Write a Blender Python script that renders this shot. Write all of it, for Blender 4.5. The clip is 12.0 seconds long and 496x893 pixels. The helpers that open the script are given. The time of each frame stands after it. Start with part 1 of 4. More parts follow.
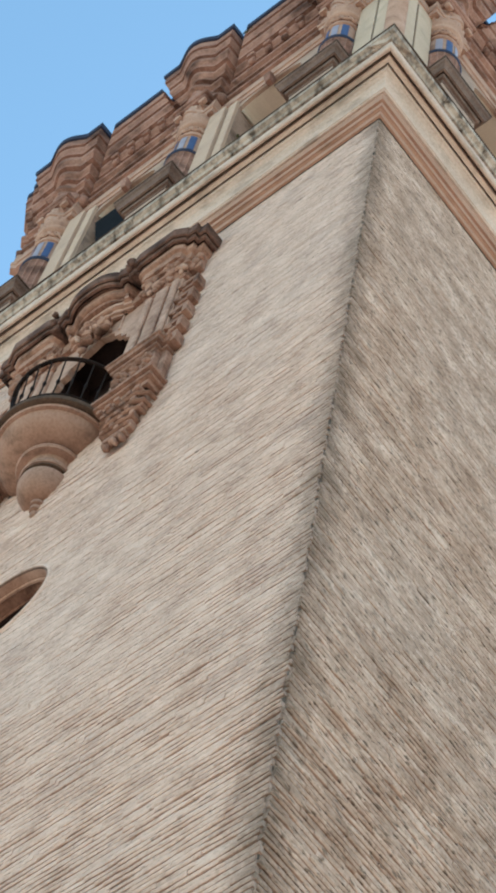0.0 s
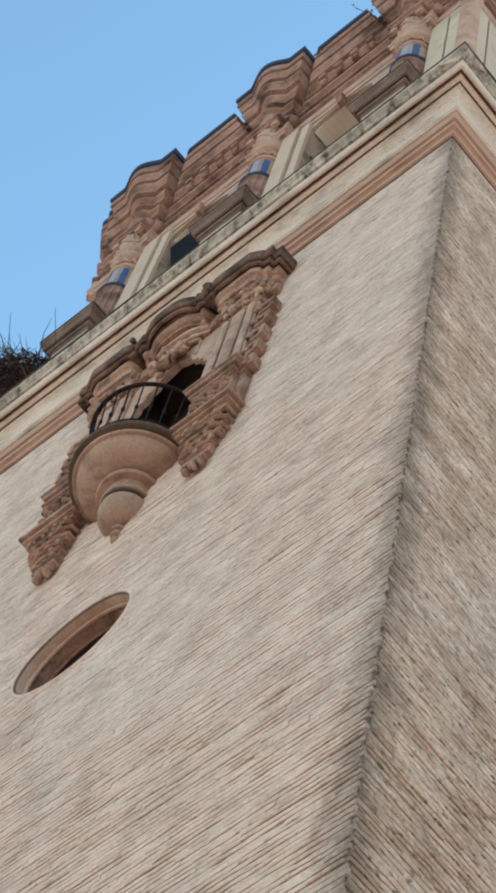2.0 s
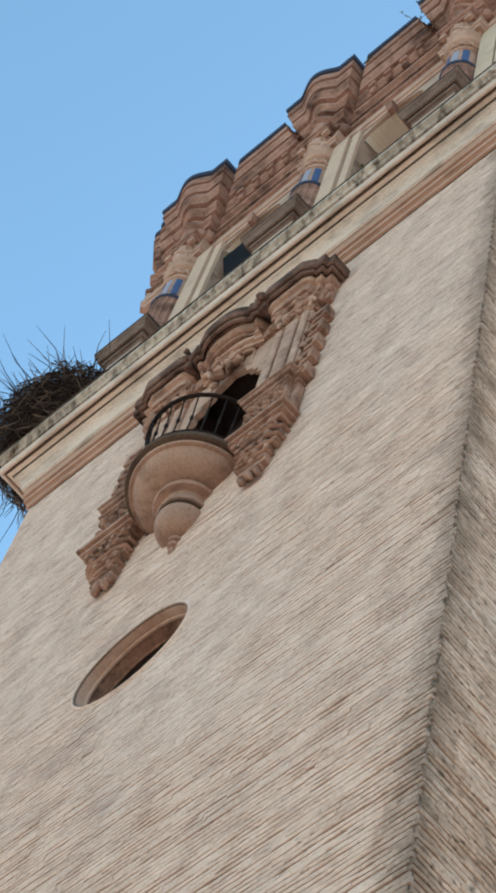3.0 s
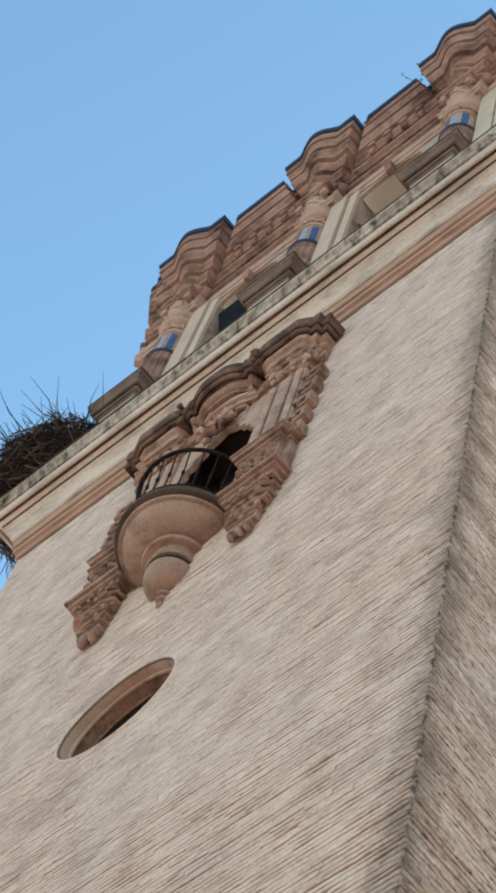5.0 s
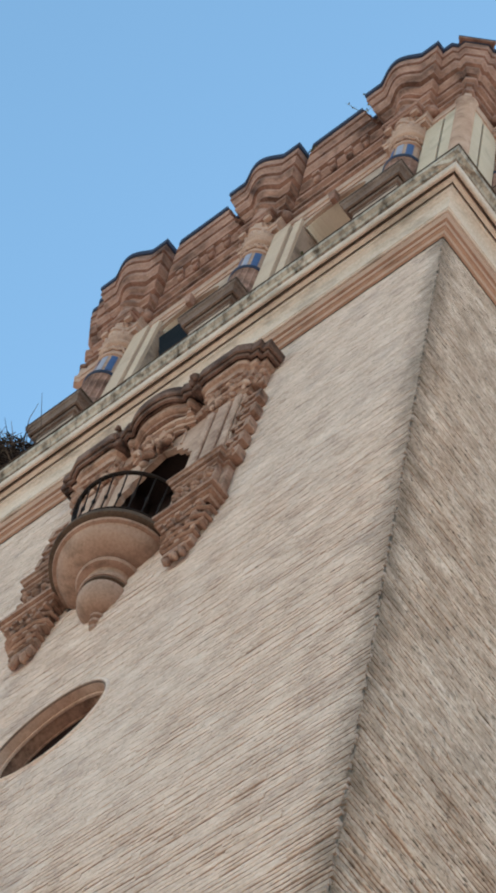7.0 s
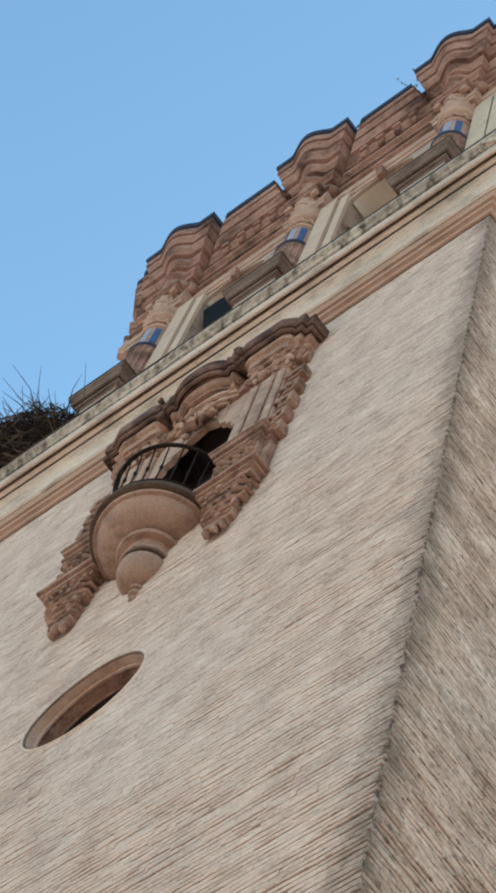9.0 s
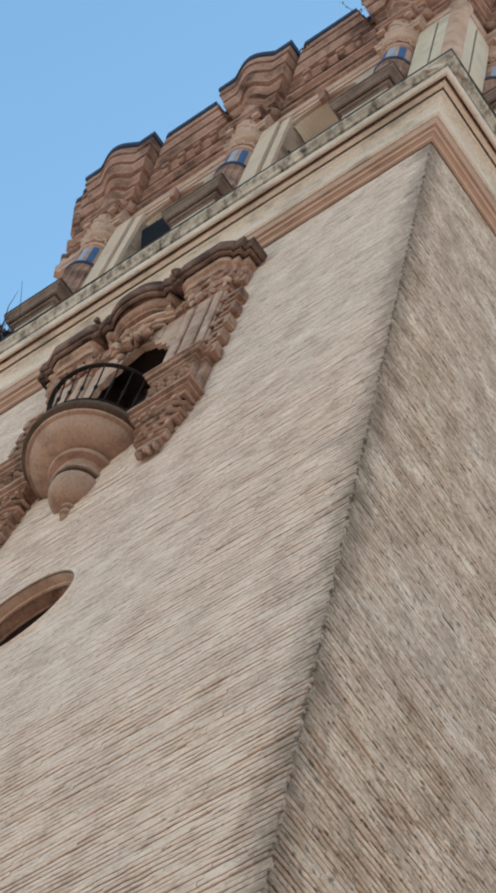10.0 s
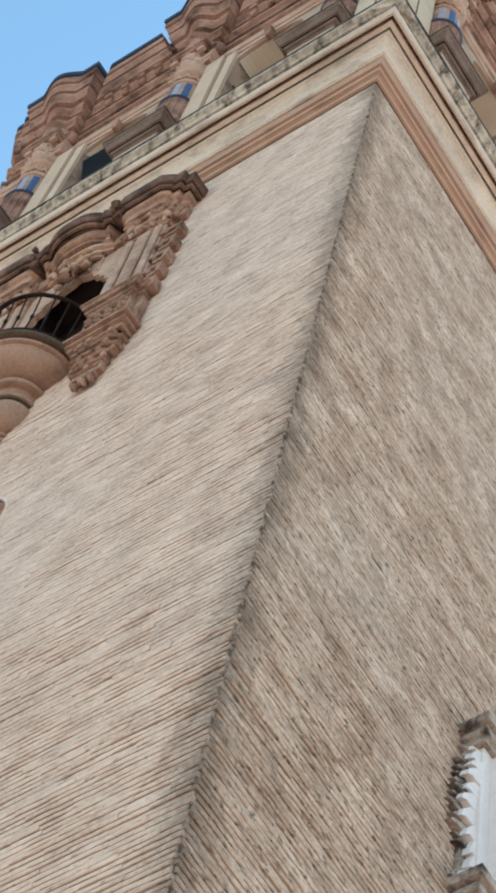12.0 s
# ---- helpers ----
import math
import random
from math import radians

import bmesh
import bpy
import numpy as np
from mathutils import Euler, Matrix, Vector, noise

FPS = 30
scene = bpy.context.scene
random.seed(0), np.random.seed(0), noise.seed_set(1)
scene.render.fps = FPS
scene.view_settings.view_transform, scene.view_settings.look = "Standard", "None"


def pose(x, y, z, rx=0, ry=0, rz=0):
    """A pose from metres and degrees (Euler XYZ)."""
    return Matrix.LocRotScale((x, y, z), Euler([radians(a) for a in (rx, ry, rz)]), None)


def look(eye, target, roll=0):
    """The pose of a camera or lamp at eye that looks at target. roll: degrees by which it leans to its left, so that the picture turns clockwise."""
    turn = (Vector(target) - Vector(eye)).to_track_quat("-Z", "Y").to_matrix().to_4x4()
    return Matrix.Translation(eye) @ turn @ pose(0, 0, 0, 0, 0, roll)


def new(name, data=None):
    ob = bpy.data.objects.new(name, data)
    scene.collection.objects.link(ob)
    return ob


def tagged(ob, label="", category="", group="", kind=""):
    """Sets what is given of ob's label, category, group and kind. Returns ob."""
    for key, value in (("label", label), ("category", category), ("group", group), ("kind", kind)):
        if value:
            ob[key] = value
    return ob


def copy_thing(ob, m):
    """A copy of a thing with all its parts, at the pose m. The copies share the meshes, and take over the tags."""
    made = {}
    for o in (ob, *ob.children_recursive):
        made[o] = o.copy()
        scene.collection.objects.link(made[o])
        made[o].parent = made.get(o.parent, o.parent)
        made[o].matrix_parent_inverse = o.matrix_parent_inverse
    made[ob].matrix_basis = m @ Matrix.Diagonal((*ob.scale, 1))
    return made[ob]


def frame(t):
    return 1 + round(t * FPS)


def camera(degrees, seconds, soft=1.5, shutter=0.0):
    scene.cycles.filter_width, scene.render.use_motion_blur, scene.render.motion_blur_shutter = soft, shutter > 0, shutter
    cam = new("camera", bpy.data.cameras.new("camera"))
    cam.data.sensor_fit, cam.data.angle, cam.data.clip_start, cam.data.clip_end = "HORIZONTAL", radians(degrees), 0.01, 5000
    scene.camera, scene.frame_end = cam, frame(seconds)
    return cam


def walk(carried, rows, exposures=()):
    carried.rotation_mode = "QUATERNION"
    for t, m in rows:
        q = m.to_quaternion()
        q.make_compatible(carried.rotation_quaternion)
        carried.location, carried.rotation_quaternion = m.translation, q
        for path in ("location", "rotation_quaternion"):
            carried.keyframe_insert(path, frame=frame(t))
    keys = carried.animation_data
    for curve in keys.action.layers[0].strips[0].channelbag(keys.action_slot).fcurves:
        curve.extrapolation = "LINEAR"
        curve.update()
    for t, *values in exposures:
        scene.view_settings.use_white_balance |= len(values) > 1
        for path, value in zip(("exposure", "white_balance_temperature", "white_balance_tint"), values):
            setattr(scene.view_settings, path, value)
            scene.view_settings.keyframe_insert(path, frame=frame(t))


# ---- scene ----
cam = camera(12.825, 12.0, soft=3.5)
EYE = (5.362, -5.244, 1.600)
# seconds, then the turn about x, y and z in degrees
ROWS = [
    (0.0, 154.695, -5.817, 38.097),
    (0.5, 154.696, -6.148, 38.542),
    (1.0, 154.873, -6.398, 38.723),
    (1.5, 155.093, -6.886, 39.131),
    (2.0, 155.052, -7.189, 40.015),
    (2.5, 155.101, -7.586, 40.735),
    (3.0, 155.108, -8.121, 41.449),
    (3.2, 155.077, -8.215, 41.651),
    (4.8, 156.387, -9.061, 41.320),
    (5.0, 156.764, -8.488, 40.071),
    (5.5, 157.226, -7.295, 39.057),
    (6.0, 157.424, -7.037, 38.586),
    (6.5, 157.615, -7.228, 38.299),
    (7.0, 157.697, -7.566, 38.054),
    (8.8, 157.420, -9.050, 37.350),
    (9.0, 157.103, -8.977, 37.514),
    (9.5, 155.958, -7.765, 36.456),
    (10.0, 155.395, -7.991, 35.491),
    (10.5, 154.727, -8.380, 34.985),
    (11.0, 153.994, -8.493, 34.486),
    (11.5, 154.088, -6.943, 32.692),
    (12.0, 154.046, -7.207, 33.114),
]
EXPOSURES = [(0.0, 1.78, 6330, 1), (1.5, 1.75, 6330, 1), (2.5, 1.70, 6330, 1), (5.5, 1.67, 6330, 1), (10.0, 1.65, 6330, 1), (11.3, 1.78, 6330, 1), (12.0, 1.83, 6330, 1)]
walk(cam, [(t, pose(*EYE, rx, ry, rz)) for t, rx, ry, rz in ROWS], EXPOSURES)

# ---- world, sun ----
SUN_AZ, SUN_EL = 357.0, 30.0      # degrees from +y towards +x
world = bpy.data.worlds.new("sky")
scene.world = world
world.use_nodes = True
wn = world.node_tree.nodes
sky = wn.new("ShaderNodeTexSky")
sky.sky_type, sky.sun_disc = "NISHITA", False
sky.sun_elevation, sky.sun_rotation = radians(SUN_EL), radians(SUN_AZ)
sky.air_density, sky.dust_density, sky.ozone_density = 1.0, 0.25, 0.45
wn["Background"].inputs["Strength"].default_value = 0.115
air = wn.new("ShaderNodeMix")           # clear southern air: a slightly greener blue
air.data_type, air.blend_type = "RGBA", "MULTIPLY"
air.inputs[0].default_value = 1.0
air.inputs[7].default_value = (0.875, 1.0, 0.965, 1)
world.node_tree.links.new(sky.outputs[0], air.inputs[6])
world.node_tree.links.new(air.outputs[2], wn["Background"].inputs["Color"])
lamp = bpy.data.lights.new("sun", "SUN")
lamp.energy, lamp.angle, lamp.color = 5.0, radians(0.53), (1.0, 0.94, 0.865)
sun_way = Vector((math.sin(radians(SUN_AZ)) * math.cos(radians(SUN_EL)),
                  math.cos(radians(SUN_AZ)) * math.cos(radians(SUN_EL)), math.sin(radians(SUN_EL))))
sun = new("sun", lamp)
sun.matrix_world = look(sun_way * 80, (0, 0, 0))


# ---- materials ----
def material(name, stops, scale=3.0, rough=0.85, bump=0.3, fine=40.0, metal=0.0, island=0.0, each=0.0,
             stain=None, stain_scale=0.8, stain_at=(0.5, 0.7), stretch=(1, 1, 1), edge=None,
             stain_stretch=None, pits=None):
    """stops: two or three colours, mixed by noise at two scales; stain: a colour laid over in patches; island, each: spread of
    brightness from piece to piece within a mesh or from object to object."""
    m = bpy.data.materials.new(name)
    m.use_nodes = True
    nt = m.node_tree
    n, ln = nt.nodes, nt.links
    bsdf = n["Principled BSDF"]
    co = n.new("ShaderNodeNewGeometry")
    mp = n.new("ShaderNodeMapping")
    mp.inputs["Scale"].default_value = stretch
    ln.new(co.outputs["Position"], mp.inputs["Vector"])
    a = n.new("ShaderNodeTexNoise")
    a.inputs["Scale"].default_value, a.inputs["Detail"].default_value = scale, 6
    b = n.new("ShaderNodeTexNoise")
    b.inputs["Scale"].default_value, b.inputs["Detail"].default_value = fine, 4
    for x in (a, b):
        ln.new(mp.outputs[0], x.inputs["Vector"])
    mix = n.new("ShaderNodeMix")
    mix.data_type = "FLOAT"
    mix.inputs[0].default_value = 0.4
    ln.new(a.outputs["Fac"], mix.inputs[2])
    ln.new(b.outputs["Fac"], mix.inputs[3])
    value = mix.outputs[0]
    if island or each:
        add = n.new("ShaderNodeMath")
        add.operation = "MULTIPLY_ADD"
        if island:
            ln.new(co.outputs["Random Per Island"], add.inputs[0])
        else:
            info = n.new("ShaderNodeObjectInfo")
            ln.new(info.outputs["Random"], add.inputs[0])
        add.inputs[1].default_value = island or each
        sub = n.new("ShaderNodeMath")
        sub.operation = "SUBTRACT"
        ln.new(value, sub.inputs[0])
        sub.inputs[1].default_value = (island or each) / 2
        ln.new(sub.outputs[0], add.inputs[2])
        value = add.outputs[0]
    ramp = n.new("ShaderNodeValToRGB")
    el = ramp.color_ramp.elements
    spots = [0.3, 0.7] if len(stops) == 2 else [0.27, 0.5, 0.74]
    while len(el) < len(stops):
        el.new(0.5)
    for e, p, c in zip(el, spots, stops):
        e.position, e.color = p, (min(0.9, c[0] * 1.072), c[1], c[2] * 0.965, 1)
    ln.new(value, ramp.inputs[0])
    colour = ramp.outputs[0]
    if stain:
        s = n.new("ShaderNodeTexNoise")
        s.inputs["Scale"].default_value, s.inputs["Detail"].default_value, s.inputs["Roughness"].default_value = stain_scale, 8, 0.65
        if stain_stretch:
            m2 = n.new("ShaderNodeMapping")
            m2.inputs["Scale"].default_value = stain_stretch
            ln.new(co.outputs["Position"], m2.inputs["Vector"])
            ln.new(m2.outputs[0], s.inputs["Vector"])
        else:
            ln.new(mp.outputs[0], s.inputs["Vector"])
        r = n.new("ShaderNodeMapRange")
        r.inputs[1].default_value, r.inputs[2].default_value = stain_at
        ln.new(s.outputs["Fac"], r.inputs[0])
        over = n.new("ShaderNodeMix")
        over.data_type = "RGBA"
        ln.new(r.outputs[0], over.inputs[0])
        ln.new(colour, over.inputs[6])
        over.inputs[7].default_value = (stain[0] * 1.04, stain[1], stain[2] * 0.97, 1)
        colour = over.outputs[2]
    if pits:
        # small dark holes and chips: colour, scale, threshold from and to
        hole, psc, lo, hi = pits
        s4 = n.new("ShaderNodeTexNoise")
        s4.inputs["Scale"].default_value, s4.inputs["Detail"].default_value, s4.inputs["Roughness"].default_value = psc, 3, 0.6
        m4 = n.new("ShaderNodeMapping")
        m4.inputs["Scale"].default_value = (0.38, 0.38, 1.5)
        ln.new(co.outputs["Position"], m4.inputs["Vector"])
        ln.new(m4.outputs[0], s4.inputs["Vector"])
        r4 = n.new("ShaderNodeMapRange")
        r4.inputs[1].default_value, r4.inputs[2].default_value, r4.inputs[4].default_value = lo, hi, 0.8
        ln.new(s4.outputs["Fac"], r4.inputs[0])
        o4 = n.new("ShaderNodeMix")
        o4.data_type = "RGBA"
        ln.new(r4.outputs[0], o4.inputs[0])
        ln.new(colour, o4.inputs[6])
        o4.inputs[7].default_value = (*hole, 1)
        colour = o4.outputs[2]
    if edge:
        # grime that has run down the tower's corner: axis, reach in metres, colour, strength
        axis, reach, dirt, power = edge
        sep = n.new("ShaderNodeSeparateXYZ")
        ln.new(co.outputs["Position"], sep.inputs[0])
        s3 = n.new("ShaderNodeTexNoise")
        s3.inputs["Scale"].default_value, s3.inputs["Detail"].default_value, s3.inputs["Roughness"].default_value = 3.0, 10, 0.85
        ln.new(co.outputs["Position"], s3.inputs["Vector"])
        wob = n.new("ShaderNodeMath")
        wob.operation = "MULTIPLY_ADD"
        ln.new(s3.outputs["Fac"], wob.inputs[0])
        wob.inputs[1].default_value, wob.inputs[2].default_value = 4.2 * reach, -1.1 * reach
        ab = n.new("ShaderNodeMath")
        ab.operation = "ABSOLUTE"
        ln.new(sep.outputs[axis], ab.inputs[0])
        df = n.new("ShaderNodeMath")
        df.operation = "SUBTRACT"
        ln.new(wob.outputs[0], df.inputs[0])
        ln.new(ab.outputs[0], df.inputs[1])
        r3 = n.new("ShaderNodeMapRange")
        r3.inputs[1].default_value, r3.inputs[2].default_value, r3.inputs[4].default_value = 0.0, 1.3 * reach, power
        ln.new(df.outputs[0], r3.inputs[0])
        o3 = n.new("ShaderNodeMix")
        o3.data_type = "RGBA"
        ln.new(r3.outputs[0], o3.inputs[0])
        ln.new(colour, o3.inputs[6])
        o3.inputs[7].default_value = (*dirt, 1)
        colour = o3.outputs[2]
    ln.new(colour, bsdf.inputs["Base Color"])
    bsdf.inputs["Roughness"].default_value, bsdf.inputs["Metallic"].default_value = rough, metal
    bsdf.inputs["Specular IOR Level"].default_value = 0.08 if rough > 0.8 else 0.25
    if bump:
        bp = n.new("ShaderNodeBump")
        bp.inputs["Strength"].default_value, bp.inputs["Distance"].default_value = bump, 0.02
        ln.new(value if not (island or each) else mix.outputs[0], bp.inputs["Height"])
        ln.new(bp.outputs[0], bsdf.inputs["Normal"])
    return m


BRICK_S = material("brick_pale", [(0.372, 0.267, 0.221), (0.572, 0.430, 0.364), (0.717, 0.565, 0.493)], 2.6, 0.9, 0.9, 22, island=0.085, stain=(0.325, 0.238, 0.215), stain_scale=1.0, stain_at=(0.54, 0.84), pits=((0.22, 0.152, 0.12), 24, 0.60, 0.72), edge=(0, 0.33, (0.175, 0.124, 0.096), 0.85))
# east brick: darker and browner throughout than the south brick, with more pits
BRICK_E = material("brick_weathered_dark", [(0.278, 0.19, 0.144), (0.465, 0.342, 0.276), (0.668, 0.526, 0.452)], 2.4, 0.92, 1.0, 22, island=0.145, stain=(0.255, 0.173, 0.132), stain_scale=2.6, stain_at=(0.54, 0.84), pits=((0.115, 0.08, 0.06), 28, 0.55, 0.64), edge=(1, 0.31, (0.135, 0.093, 0.07), 0.88))
MORTAR = material("mortar_pale", [(0.05, 0.049, 0.052), (0.15, 0.142, 0.142), (0.42, 0.375, 0.35)], 3.2, 0.95, 0.8, 14, stretch=(1, 1, 5), edge=(0, 0.33, (0.105, 0.076, 0.059), 0.85))
MORTAR_E = material("mortar_weathered_dark", [(0.045, 0.043, 0.043), (0.135, 0.122, 0.114), (0.42, 0.365, 0.325)], 3.2, 0.95, 0.8, 14, stretch=(1, 1, 5), edge=(1, 0.31, (0.095, 0.068, 0.052), 0.9))
STONE = material("cornice_stone", [(0.385, 0.305, 0.257), (0.535, 0.432, 0.372), (0.66, 0.545, 0.48)], 1.8, 0.85, 0.6, 30, stain=(0.22, 0.18, 0.15), stain_scale=2.2, stain_at=(0.50, 0.76), stain_stretch=(0.7, 0.7, 2.2))
STONE_TOP = material("cornice_fascia_stone", [(0.25, 0.208, 0.172), (0.40, 0.34, 0.29), (0.54, 0.465, 0.405)], 3.0, 0.9, 0.9, 25, stain=(0.075, 0.059, 0.049), stain_scale=1.1, stain_at=(0.45, 0.66), each=0.18, stain_stretch=(7, 7, 0.6))
TERRA = material("terracotta_band", [(0.33, 0.20, 0.148), (0.44, 0.285, 0.218)], 2.5, 0.87, 0.35, 40, stain=(0.25, 0.152, 0.112), stain_scale=1.6, stain_at=(0.53, 0.75), stain_stretch=(1, 1, 3))
CARVED = material("carved_terracotta", [(0.14, 0.078, 0.059), (0.30, 0.182, 0.138), (0.45, 0.295, 0.23)], 4.0, 0.88, 0.9, 26, stain=(0.055, 0.033, 0.027), stain_scale=3.0, stain_at=(0.50, 0.70), each=0.14)
CARVED_DARK = material("sooty_terracotta", [(0.07, 0.042, 0.034), (0.155, 0.092, 0.073), (0.27, 0.168, 0.135)], 3.4, 0.9, 0.8, 30, stain=(0.03, 0.02, 0.018), stain_scale=2.6, stain_at=(0.46, 0.64))
BELFRY = material("belfry_terracotta", [(0.16, 0.087, 0.068), (0.295, 0.172, 0.136), (0.445, 0.28, 0.226)], 2.6, 0.87, 0.7, 22, stain=(0.06, 0.034, 0.028), stain_scale=1.9, stain_at=(0.47, 0.70), each=0.12)
CREAM = material("cream_render", [(0.44, 0.345, 0.265), (0.58, 0.468, 0.37)], 1.5, 0.9, 0.3, 40, stain=(0.30, 0.235, 0.175), stain_scale=1.2, stain_at=(0.52, 0.8))
PLASTER = material("pale_plaster", [(0.47, 0.425, 0.36), (0.58, 0.53, 0.455)], 1.5, 0.9, 0.3, 40, stain=(0.34, 0.30, 0.25), stain_scale=1.2, stain_at=(0.52, 0.8))
STRIP = material("pinkish_render", [(0.44, 0.322, 0.25), (0.565, 0.43, 0.343)], 1.5, 0.9, 0.3, 40, stain=(0.30, 0.215, 0.165), stain_scale=1.2, stain_at=(0.52, 0.8))
BLUE = material("blue_tile", [(0.028, 0.052, 0.145), (0.05, 0.088, 0.21)], 6, 0.4, 0.05, 60)
PALEBLUE = material("pale_blue_tile", [(0.24, 0.225, 0.29), (0.36, 0.325, 0.365)], 6, 0.4, 0.05, 60)
PALECAP = material("pale_terracotta", [(0.29, 0.175, 0.132), (0.42, 0.28, 0.22), (0.53, 0.385, 0.32)], 3.0, 0.85, 0.5, 40, stain=(0.161, 0.0873, 0.065), stain_scale=2.0, stain_at=(0.52, 0.74))
BOWL = material("smooth_terracotta", [(0.20, 0.122, 0.093), (0.315, 0.203, 0.158), (0.41, 0.28, 0.225)], 2.4, 0.85, 0.5, 30, stain=(0.105, 0.067, 0.052), stain_scale=1.7, stain_at=(0.49, 0.76), stain_stretch=(2.5, 2.5, 0.7))
# sooty pedestal caps; also the painted shade line inside the round window
SOOTSTONE_SHADE = material("sooty_stone_and_shade", [(0.075, 0.05, 0.042), (0.15, 0.103, 0.085), (0.26, 0.185, 0.155)], 3, 0.9, 0.5, 30)
# soot-black stone; also the painted groove shade under the balcony bowl
SOOT_SHADE = material("soot_black_stone_and_shade", [(0.04, 0.029, 0.024), (0.13, 0.088, 0.066)], 4, 0.85, 0.4, 40)
SLATE = material("dark_glazed_edge", [(0.012, 0.015, 0.032), (0.03, 0.034, 0.07)], 4, 0.6, 0.2, 40)
IRON = material("wrought_iron", [(0.010, 0.008, 0.008), (0.03, 0.02, 0.017)], 8, 0.82, 0.2, 80, metal=0.1)
BRONZE = material("dark_bronze", [(0.005, 0.006, 0.008), (0.014, 0.015, 0.018)], 5, 0.85, 0.3, 60)
# door wood; its dark tone also paints shade inside the wall recesses
DARKWOOD_SHADE = material("dark_door_wood_and_shade", [(0.026, 0.016, 0.015), (0.055, 0.034, 0.03)], 5, 0.7, 0.3, 60, stretch=(6, 6, 0.6))
TWIG = material("dry_twigs", [(0.010, 0.0075, 0.008), (0.03, 0.022, 0.021), (0.11, 0.085, 0.07)], 6, 0.95, 0.2, 60, island=0.4)
LEAF = material("dry_weed", [(0.05, 0.06, 0.02), (0.12, 0.11, 0.05)], 6, 0.8, 0.0, 60)
WHITE = material("white_marble", [(0.60, 0.55, 0.56), (0.74, 0.69, 0.70)], 1.5, 0.5, 0.1, 20, stain=(0.46, 0.42, 0.41), stain_scale=1.5, stain_at=(0.55, 0.8))
GREYSTONE = material("grey_carved_stone", [(0.13, 0.10, 0.088), (0.33, 0.275, 0.245), (0.52, 0.45, 0.415)], 5, 0.85, 0.6, 40, stain=(0.06, 0.045, 0.04), stain_scale=4, stain_at=(0.46, 0.62))
LIME = material("limewash", [(0.23, 0.20, 0.17), (0.30, 0.265, 0.23)], 1.0, 0.9, 0.2, 20)
PAVING = material("stone_paving", [(0.235, 0.205, 0.18), (0.31, 0.275, 0.245)], 0.9, 0.9, 0.3, 12)


# ---- mesh helpers ----
def finish(name, bm, mat, parent=None, label="", smooth=False):
    me = bpy.data.meshes.new(name)
    if smooth:
        for fc in bm.faces:
            fc.smooth = True
    bm.to_mesh(me)
    bm.free()
    me.materials.append(mat)
    if smooth:
        me.set_sharp_from_angle(angle=radians(38))
    ob = new(name, me)
    if parent:
        ob.parent = parent
    if label:
        ob["label"] = label
    return ob


def part(name, bm, mat, parent, label="", smooth=False):
    return finish(name, bm, mat, parent, label, smooth)


def thing(name, at, label, category, group="", kind=""):
    ob = new(name)
    ob.location = at
    ob.empty_display_size = 0.2
    bpy.context.view_layer.update()
    return tagged(ob, label, category, group, kind)


def box(bm, x0, x1, y0, y1, z0, z1, bevel=0.0):
    v = bmesh.ops.create_cube(bm, size=1)["verts"]
    for p in v:
        p.co = Vector(((x0 + x1) / 2 + p.co.x * (x1 - x0), (y0 + y1) / 2 + p.co.y * (y1 - y0), (z0 + z1) / 2 + p.co.z * (z1 - z0)))
    if bevel:
        es = list({e for p in v for e in p.link_edges})
        bmesh.ops.bevel(bm, geom=es, offset=bevel, segments=1, affect="EDGES")
    return v


def ball(bm, c, r, sx=1, sy=1, sz=1, u=10, v=6):
    vs = bmesh.ops.create_uvsphere(bm, u_segments=u, v_segments=v, radius=r)["verts"]
    for p in vs:
        p.co = Vector((c[0] + p.co.x * sx, c[1] + p.co.y * sy, c[2] + p.co.z * sz))
    return vs


def lathe(bm, profile, cx=0.0, cy=0.0, a0=0.0, a1=360.0, n=32):
    """profile: (radius, z) from bottom to top, turned about the upright axis at (cx, cy)."""
    full = abs(a1 - a0) >= 359.9
    cols = n if full else n + 1
    rings = []
    for i in range(cols):
        a = radians(a0 + (a1 - a0) * i / n)
        rings.append([bm.verts.new((cx + r * math.cos(a), cy + r * math.sin(a), z)) for r, z in profile])
    for i in range(n):
        p, q = rings[i], rings[(i + 1) % cols]
        for j in range(len(profile) - 1):
            bm.faces.new((p[j], q[j], q[j + 1], p[j + 1]))
    if full:
        for j in (0, len(profile) - 1):
            ring = [r[j] for r in rings]
            bm.faces.new(ring if j else ring[::-1])
    return rings


def sweep(bm, path, profile, closed=False, cap=True):
    """path: plan points (x, y) going with the outside on the right; profile: (out, z) from bottom to top."""
    k = len(path)
    rows = []
    for i in range(k):
        p = Vector(path[i])
        a = Vector(path[i - 1]) if (i or closed) else None
        b = Vector(path[(i + 1) % k]) if (i < k - 1 or closed) else None
        d1 = (p - a).normalized() if a is not None else (b - p).normalized()
        d2 = (b - p).normalized() if b is not None else d1
        n1, n2 = Vector((d1.y, -d1.x)), Vector((d2.y, -d2.x))
        m = n1 + n2
        m = m / max(0.35, m.dot(n1)) if m.length > 1e-6 else n1
        rows.append([bm.verts.new((p.x + m.x * o, p.y + m.y * o, z)) for o, z in profile])
    for i in range(k if closed else k - 1):
        p, q = rows[i], rows[(i + 1) % k]
        for j in range(len(profile) - 1):
            bm.faces.new((p[j], q[j], q[j + 1], p[j + 1]))
    if cap and not closed:
        bm.faces.new(rows[0][::-1])
        bm.faces.new(rows[-1])
    return rows


